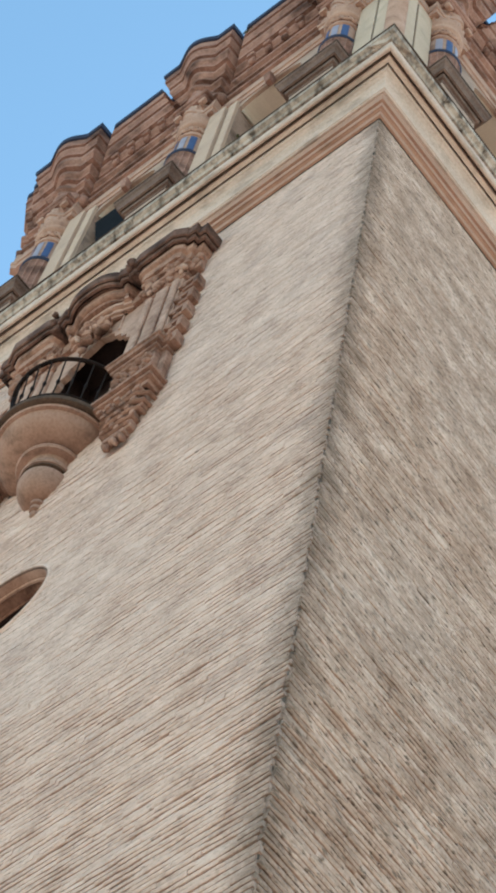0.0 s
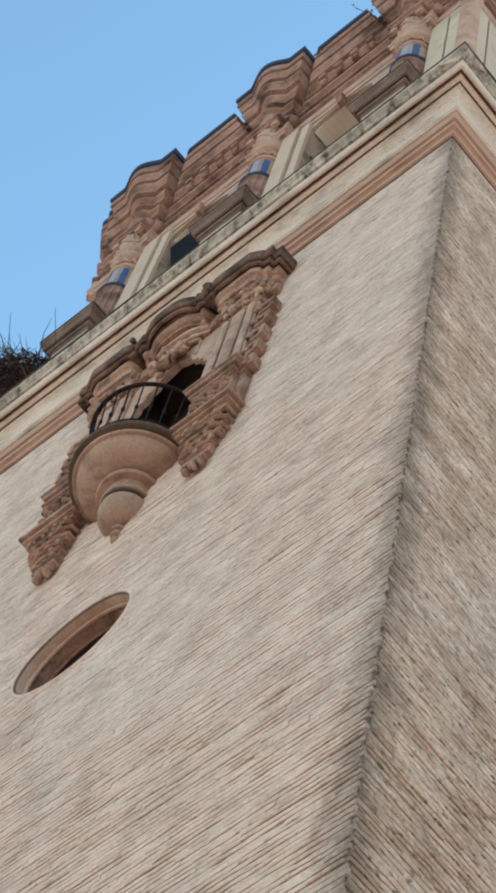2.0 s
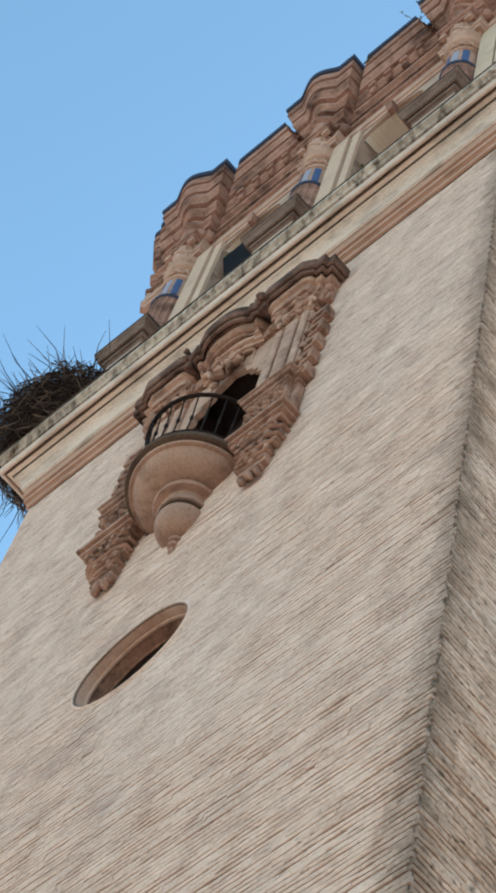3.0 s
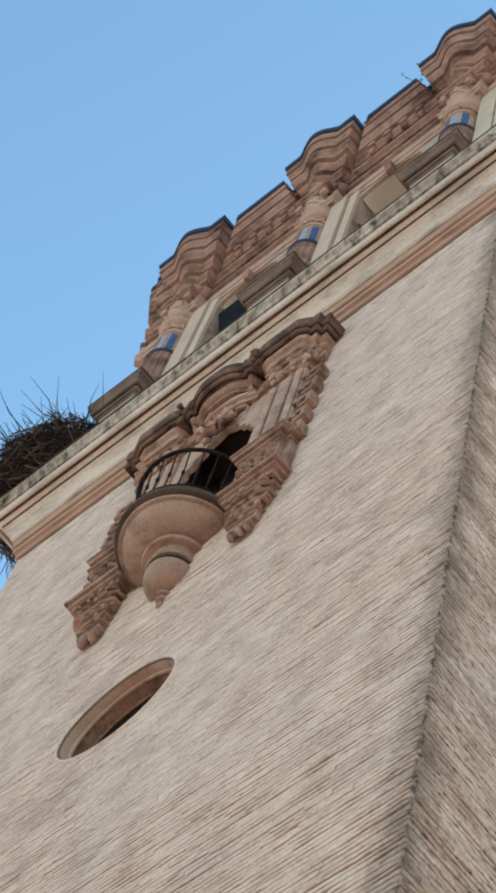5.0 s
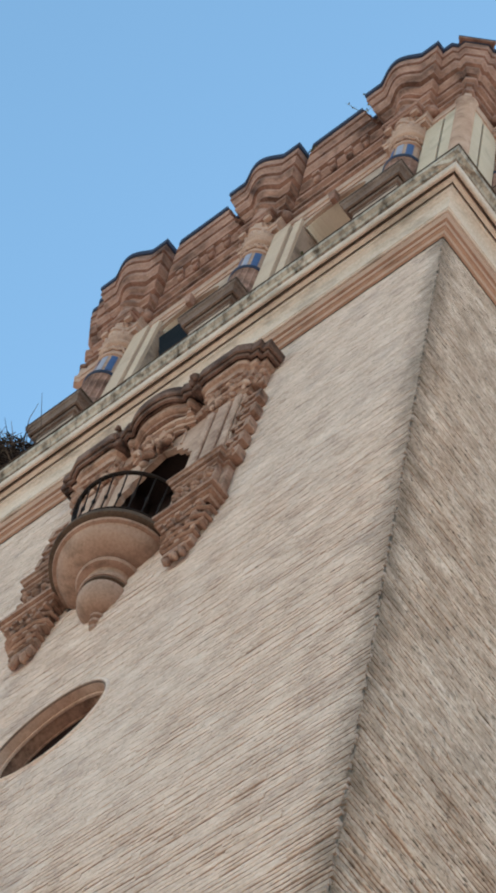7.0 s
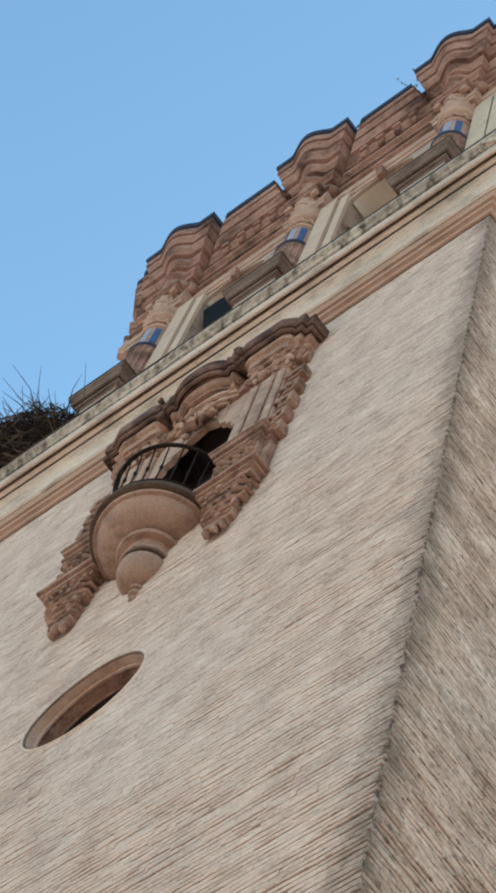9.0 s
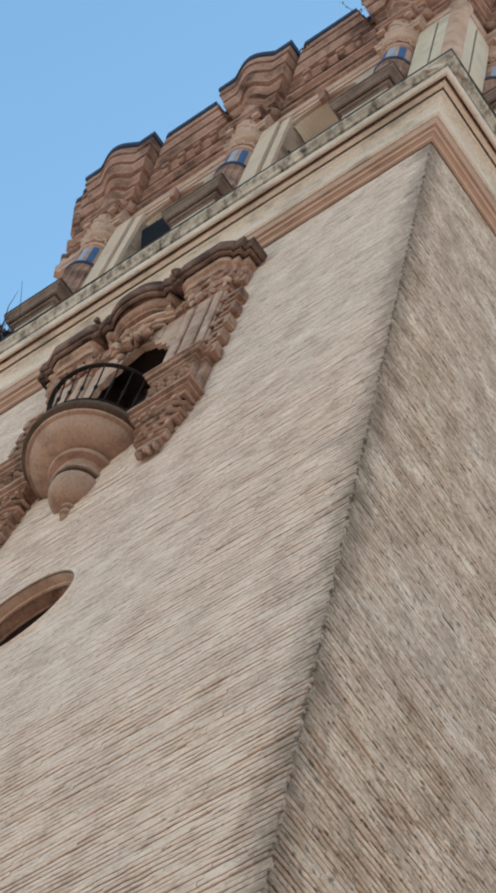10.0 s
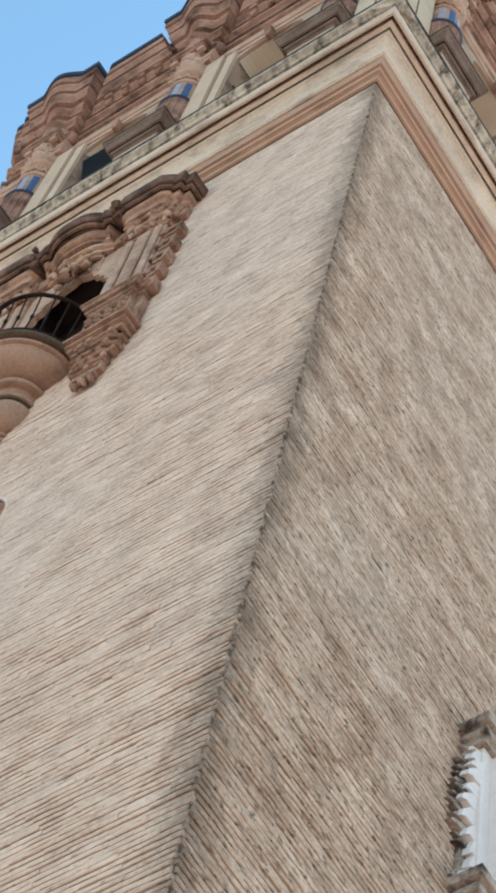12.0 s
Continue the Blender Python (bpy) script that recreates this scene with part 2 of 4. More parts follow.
def tube(bm, pts, r, n=6):
    pts = [Vector(p) for p in pts]
    rings = []
    for i, p in enumerate(pts):
        d = (pts[min(i + 1, len(pts) - 1)] - pts[max(i - 1, 0)]).normalized()
        u = d.orthogonal().normalized() if abs(d.z) < 0.95 else Vector((1, 0, 0))
        if abs(d.z) < 0.95:
            u = d.cross(Vector((0, 0, 1))).normalized()
        w = d.cross(u)
        rr = r[i] if isinstance(r, (list, tuple)) else r
        rings.append([bm.verts.new(p + (u * math.cos(2 * math.pi * k / n) + w * math.sin(2 * math.pi * k / n)) * rr) for k in range(n)])
    for a, b in zip(rings, rings[1:]):
        for k in range(n):
            bm.faces.new((a[k], a[(k + 1) % n], b[(k + 1) % n], b[k]))
    bm.faces.new(rings[0][::-1])
    bm.faces.new(rings[-1])


def holed(bm, outer, holes, y0, y1, turn=None):
    """A wall with openings: outer and holes are loops of (x, z), from y0 (face) to y1 (back)."""
    for y in (y0, y1):
        edges = []
        for lp in [outer] + holes:
            vs = [bm.verts.new((x, y, z)) for x, z in lp]
            edges += [bm.edges.new((vs[i], vs[(i + 1) % len(vs)])) for i in range(len(vs))]
        bmesh.ops.triangle_fill(bm, edges=edges, use_beauty=True, use_dissolve=False)
    for lp in [outer] + holes:
        for (xa, za), (xb, zb) in zip(lp, lp[1:] + lp[:1]):
            bm.faces.new([bm.verts.new(c) for c in ((xa, y0, za), (xb, y0, zb), (xb, y1, zb), (xa, y1, za))])
    bmesh.ops.remove_doubles(bm, verts=bm.verts, dist=0.0005)
    bmesh.ops.recalc_face_normals(bm, faces=bm.faces)
    if turn is not None:
        bm.transform(turn)


def circle(cx, cz, r, n=40, a0=0, a1=360):
    full = a1 - a0 >= 360
    return [(cx + r * math.cos(radians(a0 + (a1 - a0) * i / (n if full else n - 1))), cz + r * math.sin(radians(a0 + (a1 - a0) * i / (n if full else n - 1)))) for i in range(n)]


GREYPINK = material("grey_pink_stone", [(0.235, 0.165, 0.13), (0.36, 0.265, 0.215), (0.46, 0.355, 0.295)], 2.5, 0.88, 0.5, 35, stain=(0.12, 0.083, 0.067), stain_scale=1.8, stain_at=(0.52, 0.74))


# ---- the tower: sizes ----
W = 7.734                  # side of the shaft; the near corner stands at x = 0, y = 0
MID = -W / 2
ZW, ZC = 26.22, 27.58      # top of the brickwork, top of the great cornice
OUT = 0.52                 # how far the great cornice stands out
QUARTER = [Matrix.Translation((MID, -MID, 0)) @ Matrix.Rotation(radians(90 * k), 4, "Z") @ Matrix.Translation((-MID, MID, 0)) for k in range(4)]
OCULUS = (MID - 0.06, 18.54, 0.69)
OVAL = (1.02, 0.87)        # the round window is a little wider than high
DOOR = (MID - 0.62, MID + 0.62, 21.75, 25.0)

# ground, and unseen walls across the street behind the camera, added to bounce light
bm = bmesh.new()
bmesh.ops.create_grid(bm, x_segments=40, y_segments=40, size=1500)
tagged(finish("ground", bm, PAVING), "pale stone paving of the street", "ground", kind="structure")
for nm, (x0, x1, y0, y1, h) in {"house_wall_south": (-26, 12, -15.5, -15, 6.8), "house_wall_east": (14, 14.5, -9, 24, 6.2)}.items():
    bm = bmesh.new()
    box(bm, x0, x1, y0, y1, -0.1, h)
    tagged(finish(nm, bm, LIME), "plain limewashed wall across the street, unseen, added to bounce light", "wall", kind="structure")

# shaft: backing walls of mortar, in which the bricks sit
bm = bmesh.new()
holed(bm, [(-W, -0.1), (-0.0205, -0.1), (-0.0205, ZW + 0.6), (-W, ZW + 0.6)],
      [[(OCULUS[0] + OVAL[0] * x, OCULUS[1] + OVAL[1] * z) for x, z in circle(0, 0, 0.705)], [(DOOR[0], DOOR[2]), (DOOR[1], DOOR[2]), (DOOR[1], DOOR[3]), (DOOR[0], DOOR[3])]], 0.012, 0.9)
wall_s = tagged(finish("wall_south", bm, MORTAR), "pale pinkish brick wall of the tower with flush mortar", "wall", kind="structure")
bm = bmesh.new()
box(bm, -0.9, -0.012, 0.9, W, -0.1, ZW + 0.6)
box(bm, -0.02, -0.0121, 0.013, 0.9, -0.1, ZW + 0.6)
wall_e = tagged(finish("wall_east", bm, MORTAR_E), "weathered brick wall of the tower, darker brown than the south wall", "wall", kind="structure")
bm = bmesh.new()
box(bm, -W, -0.9, W - 0.9, W, -0.1, ZW + 0.6)
tagged(finish("wall_north", bm, BRICK_E), "weathered brick wall of the tower", "wall", kind="structure")
bm = bmesh.new()
box(bm, -W, -W + 0.9, 0.9, W - 0.9, -0.1, ZW + 0.6)
tagged(finish("wall_west", bm, BRICK_S), "pale brick wall of the tower", "wall", kind="structure")

# great cornice: terracotta band below, stone mouldings above
RING = [(-W, 0), (0, 0), (0, W), (-W, W)]


def ring_band(name, profile, mat, label):
    bm = bmesh.new()
    sweep(bm, RING, profile, closed=True)
    return tagged(finish(name, bm, mat), label, "cornice", kind="structure")


ring_band("trim_band", [(0.0, ZW - 0.01), (0.03, ZW - 0.005), (0.035, ZW + 0.10), (0.05, ZW + 0.105), (0.05, ZW + 0.13), (0.075, ZW + 0.135), (0.08, ZW + 0.23), (0.06, ZW + 0.24), (0.06, ZW + 0.27), (0.105, ZW + 0.275), (0.115, ZW + 0.45), (0.0, ZW + 0.452)],
          TERRA, "stepped terracotta band under the cornice")
ring_band("cornice", [(0.0, ZW + 0.453), (0.142, ZW + 0.455), (0.145, ZW + 0.49), (0.158, ZW + 0.495), (0.165, ZW + 0.55), (0.182, ZW + 0.63), (0.212, ZW + 0.70), (0.250, ZW + 0.745), (0.268, ZW + 0.755),
                      (0.270, ZW + 0.80), (0.276, ZW + 0.80), (0.276, ZW + 0.98), (0.300, ZW + 0.98), (0.300, ZW + 0.83), (0.335, ZW + 0.845), (0.340, ZW + 0.865), (0.352, ZW + 0.865), (0.352, ZW + 1.06), (0.388, ZW + 1.06), (0.388, ZW + 0.885),
                      (0.396, ZW + 0.87), (0.420, ZW + 0.868), (0.440, ZW + 0.89), (0.448, ZW + 0.93), (0.446, ZW + 1.02), (0.43, ZW + 1.10), (0.2, ZW + 1.132)],
          STONE, "pale weathered stone cornice mouldings with deep grooves")
ring_band("cornice_edge", [(0.40, ZC + 0.008), (0.532, ZC + 0.008), (0.536, ZC + 0.022), (0.40, ZC + 0.026)], SOOT_SHADE, "thin dark weathered edge on top of the cornice")
bm = bmesh.new()
box(bm, -W - 0.25, 0.25, -0.25, W + 0.25, ZW + 1.0, ZC - 0.03)
tagged(finish("belfry_floor", bm, STONE), "stone floor slab under the belfry", "floor", kind="structure")
fascia = tagged(new("cornice_fascia"), "mottled grey stone blocks along the cornice edge", "cornice", kind="structure")


def fascia_side(k, step):
    u = -W - OUT
    while u < OUT - 0.01:
        ln = min(step * random.uniform(0.7, 1.3), OUT - u)
        if OUT - u - ln < 0.25:
            ln = OUT - u
        bm = bmesh.new()
        j = random.uniform(-0.008, 0.008)
        a, b = u + 0.004, u + ln - 0.004
        pr = [(0.2, ZW + 1.134), (0.435, ZW + 1.105), (0.455 + j, ZW + 1.106), (0.47 + j, ZW + 1.18), (OUT + j, ZW + 1.22), (OUT + j, ZC - 0.015), (OUT - 0.015 + j, ZC + random.uniform(-0.006, 0.006)), (0.0, ZC)]
        va = [bm.verts.new((a if o < 0.3 or a > -W - OUT + 0.1 else -W - o, -o, z)) for o, z in pr]
        vb = [bm.verts.new((b if o < 0.3 or b < OUT - 0.1 else o, -o, z)) for o, z in pr]
        for q in range(len(pr) - 1):
            bm.faces.new((va[q], vb[q], vb[q + 1], va[q + 1]))
        bm.faces.new(va[::-1])
        bm.faces.new(vb)
        bm.transform(QUARTER[k])
        part("stone", bm, STONE_TOP, fascia)
        u += ln


for k in range(4):
    fascia_side(k, 1.1 if k < 2 else 2.5)


# ---- the belfry ----
BY = 0.10                                  # the belfry's wall stands back by this much
ZP = 29.98                                 # top of the pedestals
ZE, ZT = 34.35, 36.2                       # underside and top of its entablature
COLS = (MID - 2.772, MID, MID + 2.772)
BAYS = (MID - 1.386, MID + 1.386)


def arch(cx, half, z0, spring, n=14):
    """Loop of a segmental-arched opening, half wide each way."""
    return [(cx - half, z0), (cx + half, z0)] + [(cx + half * math.cos(math.pi * i / n), spring + 0.27 * math.sin(math.pi * i / n)) for i in range(n + 1)]


def belfry_wall(k, name):
    bm = bmesh.new()
    lo_x, hi_x = (-W + 0.85 if k == 0 else -W + BY), (-0.85 if k == 3 else -BY)      # the far corner is cut off
    holed(bm, [(lo_x, ZC - 0.02), (hi_x, ZC - 0.02), (hi_x, ZE + 0.1), (lo_x, ZE + 0.1)], [arch(c, 0.585, ZC + 0.9, 32.96) for c in BAYS], BY, BY + 0.8)
    bm.transform(QUARTER[k])
    wall = tagged(finish(name, bm, GREYPINK), "grey-pink rendered belfry wall with two arched bell openings", "wall", kind="structure")
    for c in BAYS:
        inner, outer_ = arch(c, 0.555, 32.95, 32.95)[1:], arch(c, 0.584, 32.96, 32.96)[1:]
        bm = bmesh.new()
        rows = [[bm.verts.new((x, y, z)) for (x, z), y in ((a, BY + 0.06), (a, BY + 0.79), (b, BY + 0.79), (b, BY + 0.06))] for a, b in zip(inner, outer_)]
        for p, q in zip(rows, rows[1:]):
            for i in range(4):
                bm.faces.new((p[i], q[i], q[(i + 1) % 4], p[(i + 1) % 4]))
        bm.transform(QUARTER[k])
        part("soffit", bm, PLASTER, wall, "cream rendered arch soffit")
        bm = bmesh.new()
        box(bm, c - 0.07, c + 0.07, BY - 0.13, BY + 0.02, 33.05, 33.30, 0.012)
        for v in bm.verts:
            if v.co.z < 33.15:
                v.co.x = c + (v.co.x - c) * 0.65
                v.co.y = min(BY + 0.02, v.co.y + 0.05)
        bm.transform(QUARTER[k])
        part("keystone", bm, BELFRY, wall)
    return wall


for k, nm in enumerate(("belfry_wall_south", "belfry_wall_east", "belfry_wall_north", "belfry_wall_west")):
    belfry_wall(k, nm)
bm = bmesh.new()
box(bm, -0.56, 0.56, 0.0, 0.3, ZC - 0.02, ZE + 0.1)
bm.transform(pose(-W + 0.475, 0.475, 0, 0, 0, -45))
tagged(finish("belfry_wall_corner", bm, BELFRY), "terracotta wall across the cut-off belfry corner", "wall", kind="structure")
bm = bmesh.new()
box(bm, -W + 0.5, -0.5, 0.5, W - 0.5, ZE + 0.1, ZE + 0.35)
tagged(finish("ceiling", bm, PLASTER), "cream plaster ceiling of the belfry", "ceiling", kind="structure")


def level(p, inner=False):
    """Plan of the entablature standing out by p: over each column it breaks forward in two ears with a bow between them, and
    beside each break there is a narrow slot; the corners are cut off."""
    half, gap = 0.36 + 0.84 * p, 0.04 + 0.27 * p
    bow = 0.17 + 0.50 * p
    deep = BY - max(min(p, 0.05), p - 0.22)
    ear = BY - p - 0.15
    side = [(-W + BY + 0.12, BY - p)]
    for c in COLS:
        if c == COLS[0]:
            side += [(c - half, BY - p), (c - half, ear)]
        else:
            side += [(c - half - gap, BY - p), (c - half - gap, deep), (c - half, deep), (c - half, ear)]
        for i in range(13):
            t = -1 + i / 6
            lift = (math.cos(math.pi * t) * 0.5 + 0.5) ** 0.6 if abs(t) < 1 else 0.0
            side.append((c + bow * t * 1.05, ear - 0.15 * lift))
        if c == COLS[2]:
            side += [(c + half, ear), (c + half, BY - p)]
        else:
            side += [(c + half, ear), (c + half, deep), (c + half + gap, deep), (c + half + gap, BY - p)]
    side.append((-BY - 0.12, BY - p))
    # round bow on the corner
    q = max(p, 0.0)
    for i in range(9):
        t = i / 8
        x, y = -BY - 0.12 + t * (q + 0.12), BY - q + t * (q + 0.12)
        lift = 0.10 if 1 < i < 7 else 0.0
        side.append((x + lift * 0.7, y - lift * 0.7))
    if inner:
        side = [(min(max(x, -W + 0.35), -0.35), BY + 0.25) for x, y in side]
    pts = []
    for k in range(4):
        for x, y in side:
            v = QUARTER[k] @ Vector((x, y, 0))
            pts.append((v.x, v.y))
    return pts


def loft(name, levels, mat, label, category):
    bm = bmesh.new()
    rows = [[bm.verts.new((x, y, z)) for x, y in level(*p)] for z, *p in levels]
    n_ = len(rows[0])
    for a, b in zip(rows, rows[1:]):
        for i in range(n_):
            bm.faces.new((a[i], a[(i + 1) % n_], b[(i + 1) % n_], b[i]))
    return tagged(finish(name, bm, mat), label, category, kind="structure")


loft("belfry_architrave", [(33.28, 0.02, True), (33.28, 0.02), (33.42, 0.025), (33.43, 0.05), (33.52, 0.053), (33.56, 0.02), (33.89, 0.02), (33.89, 0.02, True)],
     PALECAP, "pale terracotta architrave over the bell openings", "cornice")
loft("belfry_entablature", [(33.892, 0.02, True), (33.892, 0.02), (33.92, 0.02), (33.94, 0.07), (34.02, 0.075), (34.05, 0.0), (34.40, 0.0), (34.41, 0.055),
                            (34.50, 0.06), (34.54, 0.12), (34.62, 0.125), (34.63, 0.03), (34.98, 0.03), (34.99, 0.10), (35.05, 0.105), (35.12, 0.165), (35.20, 0.17), (35.21, 0.12), (35.28, 0.12), (35.29, 0.225), (35.36, 0.235), (35.44, 0.285), (35.56, 0.29), (35.57, 0.29, True)],
     BELFRY, "moulded terracotta entablature bowing out over the columns", "cornice")
loft("belfry_cornice", [(ZE + 1.222, 0.22, True), (ZE + 1.222, 0.22), (ZE + 1.28, 0.22), (ZE + 1.285, 0.315), (ZE + 1.36, 0.325), (ZE + 1.44, 0.36), (ZE + 1.50, 0.362), (ZE + 1.505, 0.33), (ZE + 1.54, 0.33), (ZE + 1.545, 0.39), (ZE + 1.76, 0.40), (ZE + 1.785, 0.395), (ZE + 1.786, 0.395, True)],
     BELFRY, "terracotta top mouldings of the belfry cornice", "cornice")
loft("belfry_roof_edge", [(ZE + 1.788, 0.405, True), (ZE + 1.788, 0.405), (ZE + 1.80, 0.43), (ZE + 1.93, 0.44), (ZE + 1.935, 0.44, True)], SLATE, "dark glazed tile edge on the belfry cornice", "roof edge")


def corner_slab(k):
    bm = bmesh.new()
    arc = [(-0.07, -0.35), (-0.05, -0.36), (0.36, 0.05), (0.35, 0.07), (-0.30, 0.42), (-0.42, 0.30)]
    lo_, hi_ = [[bm.verts.new((x, y, z)) for x, y in arc] for z in (ZE + 1.80, ZE + 1.885)]
    bm.faces.new(lo_[::-1])
    bm.faces.new(hi_)
    for i in range(len(arc)):
        bm.faces.new((lo_[i], lo_[(i + 1) % len(arc)], hi_[(i + 1) % len(arc)], hi_[i]))
    bm.transform(QUARTER[k])
    slab = tagged(finish("corner_slab", bm, BELFRY), "terracotta slab with a dark glazed edge capping the belfry corner", "roof edge", kind="structure")
    bm = bmesh.new()
    lo_, hi_ = [[bm.verts.new((x * 1.02, y * 1.02, z)) for x, y in arc] for z in (ZE + 1.888, ZE + 1.925)]
    bm.faces.new(lo_[::-1])
    bm.faces.new(hi_)
    for i in range(len(arc)):
        bm.faces.new((lo_[i], lo_[(i + 1) % len(arc)], hi_[(i + 1) % len(arc)], hi_[i]))
    bm.transform(QUARTER[k])
    part("tile_edge", bm, SLATE, slab, "dark glazed tile edge")


corner_slab(0)


def bracket(m):
    base = tagged(new("cornice_bracket"), "small stepped terracotta bracket under the belfry cornice", "bracket", "belfry brackets")
    bm = bmesh.new()
    box(bm, -0.07, 0.07, -0.17, 0.0, 0.10, 0.24, 0.012)
    box(bm, -0.055, 0.055, -0.12, 0.0, -0.02, 0.10, 0.012)
    part("block", bm, BELFRY, base)
    bm = bmesh.new()
    ball(bm, (0, -0.08, -0.05), 0.06, 1, 1, 1, 8, 6)
    part("drop", bm, BELFRY, base, smooth=True)
    base.matrix_basis = m
    return base


b0 = None
for k in (0, 1):
    for c in BAYS:
        for i in range(4):
            m = QUARTER[k] @ pose(c - 0.48 + 0.32 * i, BY - 0.05, ZE + 0.62)
            b0 = copy_thing(b0, m) if b0 else bracket(m)
bm = bmesh.new()
box(bm, -W + 0.34, -0.34, 0.34, W - 0.34, ZE + 1.5, ZE + 1.85)
tagged(finish("belfry_roof", bm, TERRA), "flat terracotta roof of the belfry", "roof", kind="structure")


def column(m, group):
    """One belfry column on its pedestal, built at the origin with the wall behind it at y = 0."""
    base = tagged(new("belfry_column"), "terracotta half column with blue tile panels on a moulded pedestal", "column", group)
    bm = bmesh.new()
    box(bm, -0.35, 0.35, -0.36, 0.03, ZC - 0.02, ZP - 0.62)
    box(bm, -0.36, 0.36, -0.31, 0.03, ZP - 0.62, ZP)
    part("pedestal", bm, GREYPINK, base, "grey-pink stone pedestal block")
    bm = bmesh.new()
    sweep(bm, [(-0.385, 0.03), (-0.385, -0.40), (0.385, -0.40), (0.385, 0.03)],
          [(-0.06, ZP - 0.72), (-0.03, ZP - 0.72), (-0.025, ZP - 0.66), (0.01, ZP - 0.65), (0.015, ZP - 0.58), (0.015, ZP - 0.50), (0.035, ZP - 0.50), (0.035, ZP - 0.56), (0.065, ZP - 0.55), (0.07, ZP - 0.48), (0.09, ZP - 0.41), (0.115, ZP - 0.38), (0.12, ZP - 0.30), (-0.37, ZP - 0.29)])
    part("pedestal_cap", bm, SOOTSTONE_SHADE, base, "sooty stepped pedestal cap")
    bm = bmesh.new()
    sweep(bm, [(-0.385, 0.03), (-0.385, -0.40), (0.385, -0.40), (0.385, 0.03)], [(0.0, ZP - 0.285), (0.128, ZP - 0.297), (0.13, ZP - 0.26), (0.0, ZP - 0.24)])
    part("tile_edge", bm, SOOT_SHADE, base, "dark weathered edge")
    bm = bmesh.new()
    lathe(bm, [(0.33, ZP), (0.34, ZP + 0.10), (0.30, ZP + 0.14), (0.275, ZP + 0.2), (0.275, 31.5), (0.29, 31.53)], n=28)
    drum = part("drum", bm, BELFRY, base, smooth=True)
    bm = bmesh.new()
    lathe(bm, [(0.29, 31.52), (0.305, 31.55), (0.305, 31.60), (0.28, 31.63), (0.20, 31.63)], n=28)
    part("ring", bm, SLATE, base, "dark glazed ring", smooth=True)
    for i in range(9):
        a = radians(190 + 20 * i)
        bm = bmesh.new()
        tube(bm, [(0.276 * math.cos(a), 0.276 * math.sin(a), ZP + 0.2), (0.276 * math.cos(a), 0.276 * math.sin(a), 31.5)], 0.018, 5)
        part("rib", bm, BELFRY, drum)
    bm = bmesh.new()
    lathe(bm, [(0.24, 31.62), (0.238, 32.1), (0.23, 32.62)], n=28)
    shaft = part("shaft", bm, PALECAP, base, smooth=True)
    for i, a0 in enumerate((200, 236, 272, 308)):
        bm = bmesh.new()
        lathe(bm, [(0.24, 31.76), (0.249, 31.77), (0.246, 32.36), (0.233, 32.37)], a0=a0, a1=a0 + 24, n=5)
        part("tile_panel", bm, BLUE if i in (1, 3) else PALEBLUE, shaft, "cobalt blue glazed tile" if i in (1, 3) else "pale lilac glazed tile")
    bm = bmesh.new()
    lathe(bm, [(0.228, 32.42), (0.262, 32.44), (0.265, 32.49), (0.24, 32.52), (0.24, 32.84), (0.285, 32.87), (0.305, 32.90), (0.305, 32.96), (0.265, 32.99), (0.26, 33.02), (0.30, 33.08), (0.315, 33.18), (0.305, 33.32), (0.265, 33.44), (0.25, 33.48), (0.275, 33.52), (0.28, 33.58), (0.255, 33.62), (0.29, 33.74), (0.30, 33.86)], n=28)
    capital = part("capital", bm, PALECAP, base, "pale terracotta capital with rosettes", smooth=True)
    for i in range(6):
        a = radians(195 + 30 * i)
        bm = bmesh.new()
        lathe(bm, [(0.03, -0.01), (0.075, 0.0), (0.085, 0.02), (0.075, 0.04), (0.05, 0.045), (0.045, 0.025), (0.025, 0.025), (0.02, 0.05)], n=10)
        bm.transform(Matrix.Translation((0.235 * math.cos(a), 0.235 * math.sin(a), 32.68)) @ Matrix.Rotation(a, 4, "Z") @ Matrix.Rotation(radians(90), 4, "Y"))
        part("rosette", bm, PALECAP, capital, smooth=True)
    for r_, z_, n_, sz in ((0.302, 33.20, 9, 0.05), (0.275, 33.68, 9, 0.05)):
        for i in range(n_):
            a = radians(185 + 170 * (i + 0.5) / n_)
            bm = bmesh.new()
            ball(bm, (0, 0, 0), sz, 0.5, 0.8, 1.9, 7, 5)
            bm.transform(Matrix.Translation((r_ * math.cos(a), r_ * math.sin(a), z_)) @ Matrix.Rotation(a, 4, "Z") @ Matrix.Rotation(radians(18), 4, "Y"))
            part("leaf", bm, PALECAP, capital, smooth=True)
    bm = bmesh.new()
    box(bm, -0.30, 0.30, -0.34, 0.03, 33.80, 33.90, 0.02)
    box(bm, -0.34, 0.34, -0.37, 0.03, 33.90, 34.0, 0.02)
    part("abacus", bm, BELFRY, base)
    bm = bmesh.new()
    lathe(bm, [(0.27, 34.0), (0.29, 34.06), (0.26, 34.10), (0.30, 34.2), (0.33, 34.3), (0.33, ZE + 0.02)], 0, -0.02, 180, 360, 20)
    part("impost", bm, BELFRY, base, smooth=True)
    for s in (-1, 1):
        bm = bmesh.new()
        lathe(bm, [(0.03, -0.03), (0.06, -0.025), (0.072, 0.0), (0.072, 0.05), (0.03, 0.06)], n=14)
        bm.transform(Matrix.Translation((s * 0.24, -0.27, 33.70)) @ Matrix.Rotation(radians(90), 4, "X"))
        part("volute", bm, PALECAP, capital, smooth=True)
        bm = bmesh.new()
        ball(bm, (s * 0.40, -0.08, 34.0), 0.12, 0.9, 1, 1.2, 10, 7)
